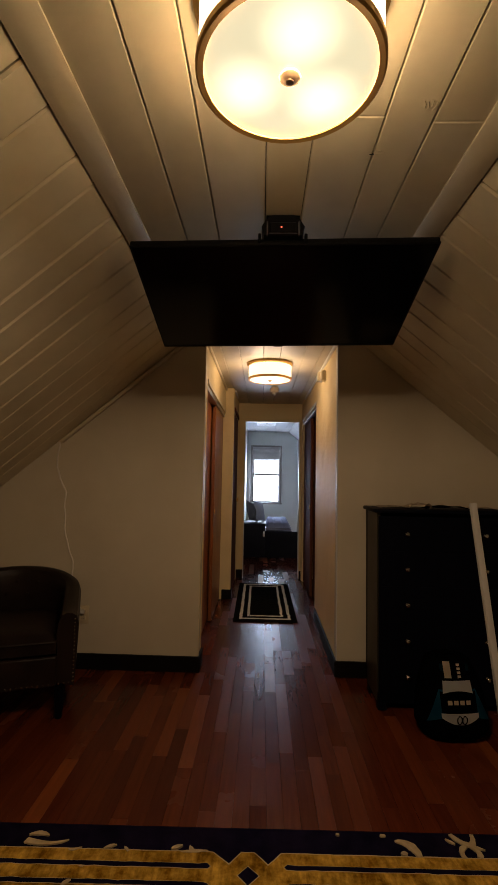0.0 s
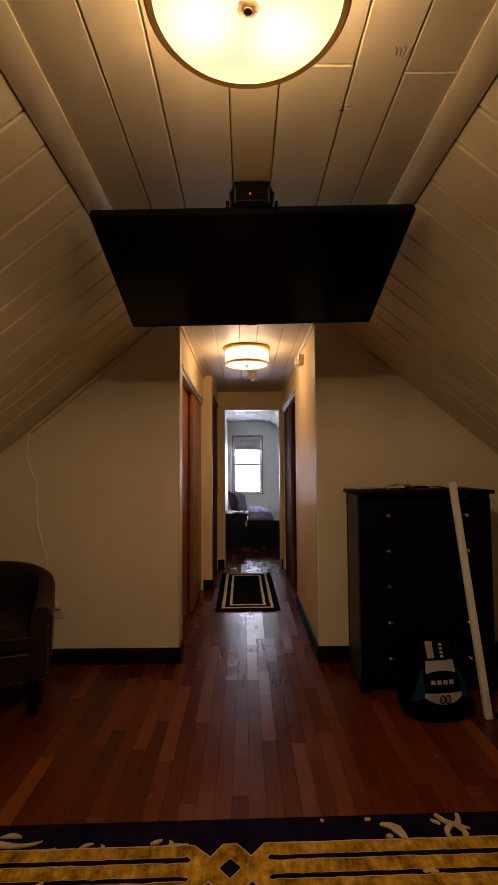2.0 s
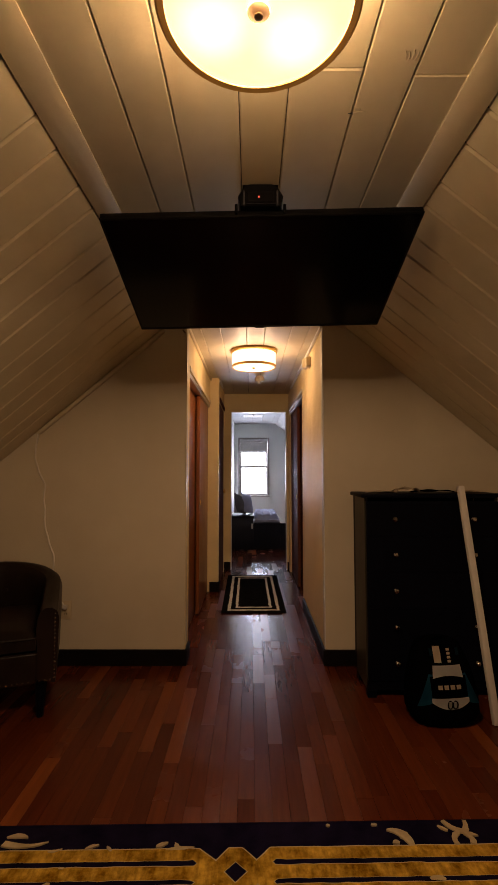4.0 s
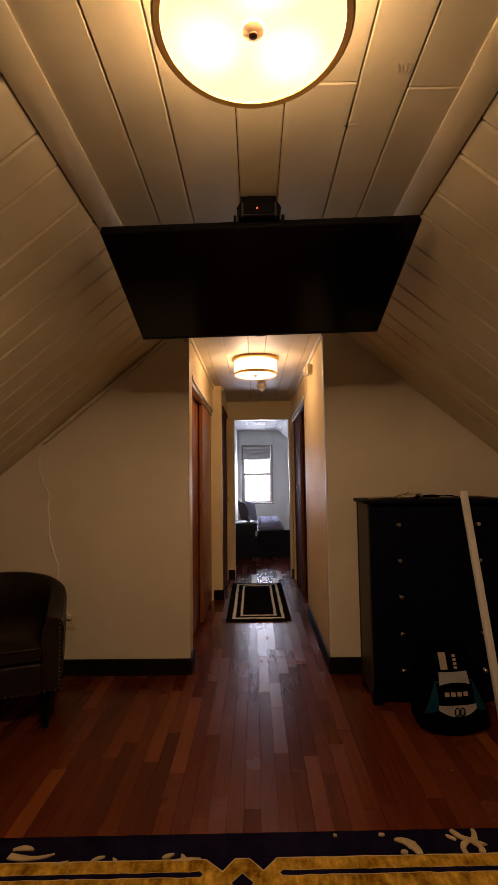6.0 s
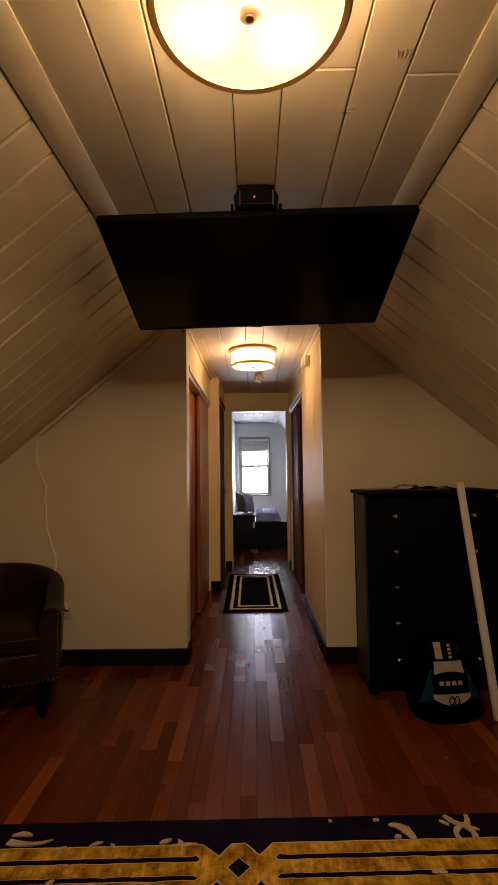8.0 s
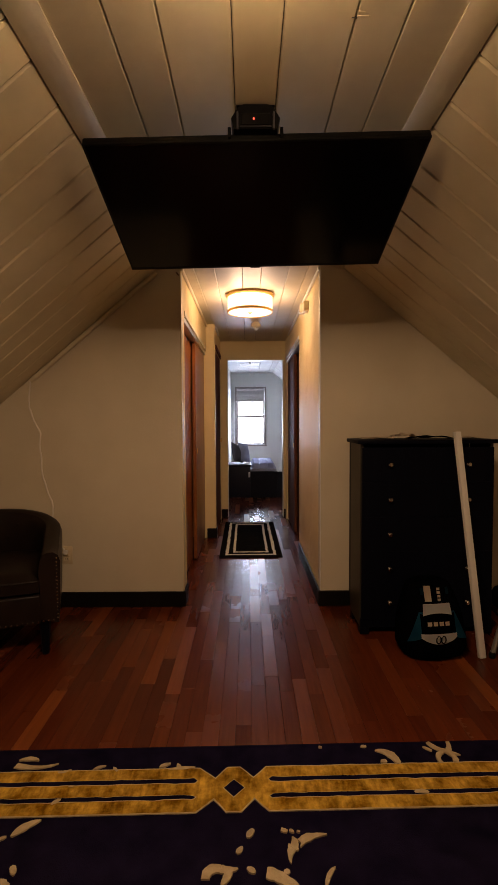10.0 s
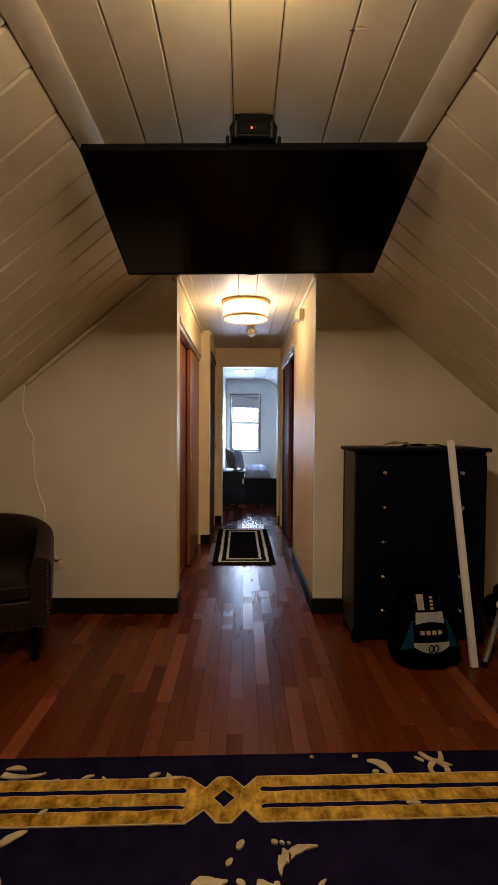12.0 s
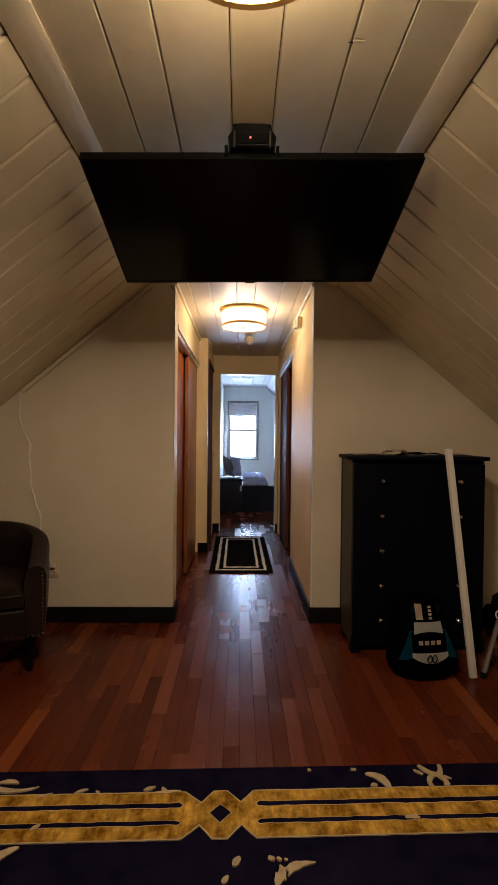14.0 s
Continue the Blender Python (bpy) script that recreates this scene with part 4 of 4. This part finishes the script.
def stroke(p0, p1, p2, w0, w1, w2, seed=0.0):
    """A tapering brush stroke along a bent line, as tufted into the pile."""
    up, dn = [], []
    n = 10
    for k in range(n + 1):
        u = k / n
        x = (1 - u) ** 2 * p0[0] + 2 * u * (1 - u) * p1[0] + u * u * p2[0]
        y = (1 - u) ** 2 * p0[1] + 2 * u * (1 - u) * p1[1] + u * u * p2[1]
        dx = 2 * (1 - u) * (p1[0] - p0[0]) + 2 * u * (p2[0] - p1[0])
        dy = 2 * (1 - u) * (p1[1] - p0[1]) + 2 * u * (p2[1] - p1[1])
        ln = math.hypot(dx, dy) or 1
        w = ((1 - u) ** 2 * w0 + 2 * u * (1 - u) * w1 + u * u * w2) / 2 * (1 + 0.35 * noise.noise((u * 6, seed, x * 9)))
        up.append((x - dy / ln * w, y + dx / ln * w))
        dn.append((x + dy / ln * w, y - dx / ln * w))
    part("flower_leaf", slab((up + dn[::-1])[::-1], 0.010, 0.0166 + 0.0002 * (seed % 5)), RUG_CREAM, rg, "cream leaf motif")


STROKES = [  # three points and three widths for each leaf
    ((-0.84, -0.085), (-0.75, -0.110), (-0.694, -0.079), 0.020, 0.020, 0.002), ((-0.84, -0.060), (-0.80, -0.045), (-0.77, -0.062), 0.004, 0.030, 0.004),
    ((-0.68, -0.122), (-0.66, -0.124), (-0.638, -0.111), 0.004, 0.016, 0.002), ((-0.564, -0.113), (-0.55, -0.100), (-0.524, -0.096), 0.004, 0.018, 0.003),
    ((-0.497, -0.103), (-0.488, -0.112), (-0.478, -0.122), 0.002, 0.014, 0.008), ((-0.337, -0.107), (-0.318, -0.098), (-0.300, -0.091), 0.004, 0.026, 0.003),
    ((-0.304, -0.119), (-0.260, -0.115), (-0.212, -0.112), 0.004, 0.020, 0.003), ((-0.276, -0.092), (-0.272, -0.105), (-0.262, -0.117), 0.002, 0.016, 0.022),
    ((0.232, -0.024), (0.238, -0.026), (0.244, -0.028), 0.008, 0.012, 0.004), ((0.388, -0.024), (0.397, -0.028), (0.407, -0.025), 0.008, 0.016, 0.006),
    ((0.433, -0.050), (0.490, -0.050), (0.499, -0.116), 0.004, 0.050, 0.016), ((0.438, -0.106), (0.450, -0.100), (0.460, -0.106), 0.006, 0.026, 0.006),
    ((0.614, -0.034), (0.626, -0.046), (0.640, -0.056), 0.003, 0.016, 0.006), ((0.640, -0.012), (0.660, -0.058), (0.700, -0.062), 0.014, 0.024, 0.018),
    ((0.716, -0.012), (0.712, -0.050), (0.690, -0.064), 0.012, 0.018, 0.020), ((0.690, -0.064), (0.712, -0.072), (0.733, -0.080), 0.018, 0.016, 0.002),
    ((0.672, -0.066), (0.640, -0.080), (0.648, -0.117), 0.016, 0.020, 0.016), ((0.690, -0.066), (0.716, -0.088), (0.700, -0.114), 0.014, 0.020, 0.016),
    ((-0.722, -0.368), (-0.700, -0.330), (-0.657, -0.314), 0.006, 0.044, 0.003), ((-0.76, -0.385), (-0.745, -0.372), (-0.735, -0.368), 0.006, 0.016, 0.003),
    ((-0.036, -0.392), (-0.030, -0.376), (-0.018, -0.366), 0.010, 0.030, 0.008), ((-0.068, -0.440), (-0.060, -0.432), (-0.052, -0.420), 0.008, 0.024, 0.004),
    ((0.062, -0.368), (0.071, -0.371), (0.080, -0.375), 0.010, 0.018, 0.008), ((0.086, -0.370), (0.092, -0.374), (0.099, -0.378), 0.005, 0.014, 0.004), ((0.107, -0.374), (0.112, -0.376), (0.117, -0.377), 0.004, 0.010, 0.003),
    ((0.194, -0.388), (0.140, -0.388), (0.112, -0.410), 0.003, 0.028, 0.022), ((0.092, -0.394), (0.104, -0.412), (0.090, -0.430), 0.004, 0.024, 0.030), ((0.092, -0.424), (0.078, -0.440), (0.080, -0.474), 0.030, 0.020, 0.002), ((0.140, -0.398), (0.122, -0.410), (0.112, -0.426), 0.012, 0.012, 0.003),
    ((-0.150, -0.512), (-0.150, -0.478), (-0.112, -0.484), 0.020, 0.028, 0.024), ((-0.112, -0.484), (-0.085, -0.492), (-0.064, -0.484), 0.020, 0.024, 0.003), ((-0.088, -0.490), (-0.092, -0.512), (-0.108, -0.528), 0.020, 0.030, 0.006),
    ((-0.040, -0.484), (-0.028, -0.490), (-0.018, -0.498), 0.006, 0.024, 0.006), ((0.058, -0.496), (0.066, -0.498), (0.074, -0.496), 0.008, 0.022, 0.008), ((0.012, -0.498), (0.050, -0.506), (0.104, -0.556), 0.026, 0.052, 0.010),
    ((0.198, -0.488), (0.172, -0.505), (0.163, -0.545), 0.003, 0.020, 0.003), ((-0.196, -0.540), (-0.186, -0.534), (-0.180, -0.530), 0.006, 0.014, 0.003), ((-0.676, -0.460), (-0.666, -0.470), (-0.660, -0.486), 0.006, 0.030, 0.004), ((-0.690, -0.500), (-0.655, -0.515), (-0.650, -0.560), 0.010, 0.040, 0.010),
    ((0.606, -0.560), (0.620, -0.548), (0.636, -0.530), 0.006, 0.030, 0.004), ((-0.650, -0.258), (-0.640, -0.244), (-0.626, -0.240), 0.004, 0.024, 0.006), ((0.505, -0.244), (0.530, -0.236), (0.552, -0.246), 0.006, 0.030, 0.006), ((-0.622, -0.186), (-0.614, -0.184), (-0.606, -0.186), 0.004, 0.012, 0.004)]
for k, row in enumerate(STROKES):
    stroke(*row, seed=k * 1.7)

# ---- hall mat ----
hm = thing("hall_mat", pose(-0.006, 1.79, 0, 0, 0, 0.4), "black hall mat with double white border lines", "rug")
part("mat_base", boxes((-0.283, 0.283, -0.72, 0.72, 0, 0.011), bevel=0.004, seg=2), MAT_BLACK, hm)
for ins, w in ((0.055, 0.026), (0.122, 0.022)):
    x, y = 0.283 - ins, 0.72 - ins * (1.0 if ins < 0.1 else 1.15)
    for k, (a, b, c, e) in enumerate(((-x, -x + w, -y, y), (x - w, x, -y, y), (-x + w, x - w, -y, -y + w), (-x + w, x - w, y - w, y))):
        part("white_line", slab(ragged([(a, c), (b, c), (b, e), (a, e)], 0.03, 0.010, k + ins * 50), 0.009, 0.0135), MAT_WHITE, hm, "uneven white line")

# ---- bedroom: chest, daybed ----
bc = thing("storage_chest", pose(-0.172, 4.58, 0), "dark wooden chest at the foot of the daybed", "chest")
part("body", boxes((-0.185, 0.185, -0.26, 0.26, 0.0, 0.49), bevel=0.006, seg=2), CHEST_WOOD, bc)
part("lid", boxes((-0.195, 0.195, -0.27, 0.27, 0.491, 0.520), bevel=0.006, seg=2), CHEST_WOOD, bc)
part("latch", boxes((0.152, 0.180, -0.276, -0.261, 0.325, 0.405), bevel=0.003), TRIM_WHITE, bc, "white latch tag")
db = thing("daybed", pose(0.42, 5.05, 0), "low dark daybed with a tufted grey mattress", "daybed")
part("base", boxes((-0.408, 0.015, -0.72, 0.95, 0.0, 0.41), bevel=0.003), BED_BASE, db)
part("end_panel", boxes((0.0152, 0.60, -0.72, -0.66, 0.0, 0.408), bevel=0.002), BED_BASE, db)


def tuft(u, v):
    x, y = u * 3, v * 4
    b = abs(math.sin(math.pi * x)) * abs(math.sin(math.pi * y))
    return (-0.39 + 0.40 * u, -0.60 + 1.3 * v, 0.44 + 0.10 * min(1, 9 * u * (1 - u) + 0.2) * min(1, 12 * v * (1 - v) + 0.1) * (0.72 + 0.16 * b ** 0.4))


bm = grid(tuft, 30, 48)
rim_v = [e for e in bm.edges if e.is_boundary]
ext = bmesh.ops.extrude_edge_only(bm, edges=rim_v)
for v in ext["geom"]:
    if isinstance(v, bmesh.types.BMVert):
        v.co.z = 0.412
part("mattress", bm, QUILT, db, "tufted pale grey mattress")


def pillow(name, m, w, h, t, material, label):
    bm = bmesh.new()
    for s in (-1, 1):
        grid(lambda u, v: ((u - 0.5) * w * (1 - 0.10 * math.sin(math.pi * v)), (v - 0.5) * h * (1 - 0.10 * math.sin(math.pi * u)), s * t * (math.sin(math.pi * u) * math.sin(math.pi * v)) ** 0.55), 14, 14, bm)
    bmesh.ops.remove_doubles(bm, verts=bm.verts, dist=0.0005)
    ob = tagged(part(name, bm, material), label, "pillow", "daybed pillows")
    ob.matrix_basis = m


pillow("pillow", pose(-0.20, 4.66, 0.685, 72, 14, 62), 0.34, 0.34, 0.06, PILLOW, "dark grey pillow leaning on the chest")
pillow("pillow", pose(-0.085, 4.79, 0.685, 74, 12, 62), 0.34, 0.34, 0.055, QUILT, "pale grey pillow behind the dark one")

# ---- ceiling marks ----
for x, y, ln, a in ((0.245, -1.834, 0.014, 8), (0.266, -1.838, 0.030, -4), (0.260, -1.850, 0.020, 12)):
    tagged(part("paint_scar", boxes((-ln / 2, ln / 2, -0.0022, 0.0022, -0.0009, 0.004), bevel=0.0006), GAP if ln < 0.018 else BOARD), "small dent in the ceiling paint", "paint scar").matrix_basis = pose(x, y, CEIL, 0, 0, a)
for k in range(4):
    tagged(part("paint_scar", tube([(0, -0.012, 0), (0.002, 0, -0.001), (-0.001, 0.012, 0)], 0.0016, 6), BOARD), "raised scratch in the ceiling paint", "paint scar").matrix_basis = pose(0.335 + 0.009 * k, -2.015 + 0.004 * (k % 2), CEIL - 0.0005, 0, 0, -20 + 9 * k)

# ---- floor planks ----
floor = setting("floor", boxes((-2.3, 2.3, BACK_Y - 0.1, WIN_Y + 0.2, -0.06, -0.004)), SUBFLOOR, "reddish cherry plank floor, glossy and worn", "floor")
PW = 0.0640


def plank_bm(bm, x, y, length):
    """One plank with eased upper edges."""
    c, g = 0.0007, 0.0002
    lo = [bm.verts.new((x + a * (PW / 2 - g), y + b * (length / 2 - g), -0.0038)) for a, b in ((-1, -1), (1, -1), (1, 1), (-1, 1))]
    mi = [bm.verts.new((v.co.x, v.co.y, -c)) for v in lo]
    hi = [bm.verts.new((x + a * (PW / 2 - g - c), y + b * (length / 2 - g - c), 0)) for a, b in ((-1, -1), (1, -1), (1, 1), (-1, 1))]
    bm.faces.new(hi)
    for k in range(4):
        j = (k + 1) % 4
        bm.faces.new((lo[k], lo[j], mi[j], mi[k]))
        bm.faces.new((mi[k], mi[j], hi[j], hi[k]))


rng = random.Random(11)
LENGTHS = (0.30, 0.42, 0.55, 0.68, 0.85)
plank_meshes = {}
for ln in LENGTHS:
    bm = bmesh.new()
    plank_bm(bm, 0, 0, ln)
    plank_meshes[ln] = finish(bm, "plank", PLANK, False)
rest = bmesh.new()
count = 0
for col in range(-36, 37):
    x = col * PW + 0.02
    y = BACK_Y - rng.uniform(0.0, 0.9)
    while y < WIN_Y:
        ln = rng.choice(LENGTHS)
        cy = y + ln / 2
        if abs(x) < 1.35 and -1.55 < cy < 1.7 and (cy < 0.1 or abs(x) < 0.5) and count < 300:
            part("plank", plank_meshes[ln], None, floor, "", pose(x, cy, 0, rng.uniform(-0.22, 0.22), rng.uniform(-0.7, 0.7), 0))
            count += 1
        elif abs(x) < KNEE + 0.02:
            a, b = max(y, BACK_Y), min(y + ln, WIN_Y)
            if b - a > 0.02:
                plank_bm(rest, x, (a + b) / 2, b - a)
        y += ln
more = part("plank_rest", finish(rest, "plank_rest", PLANK_REST, False), None, floor)
tagged(more, "reddish cherry floor planks", kind="stuff")
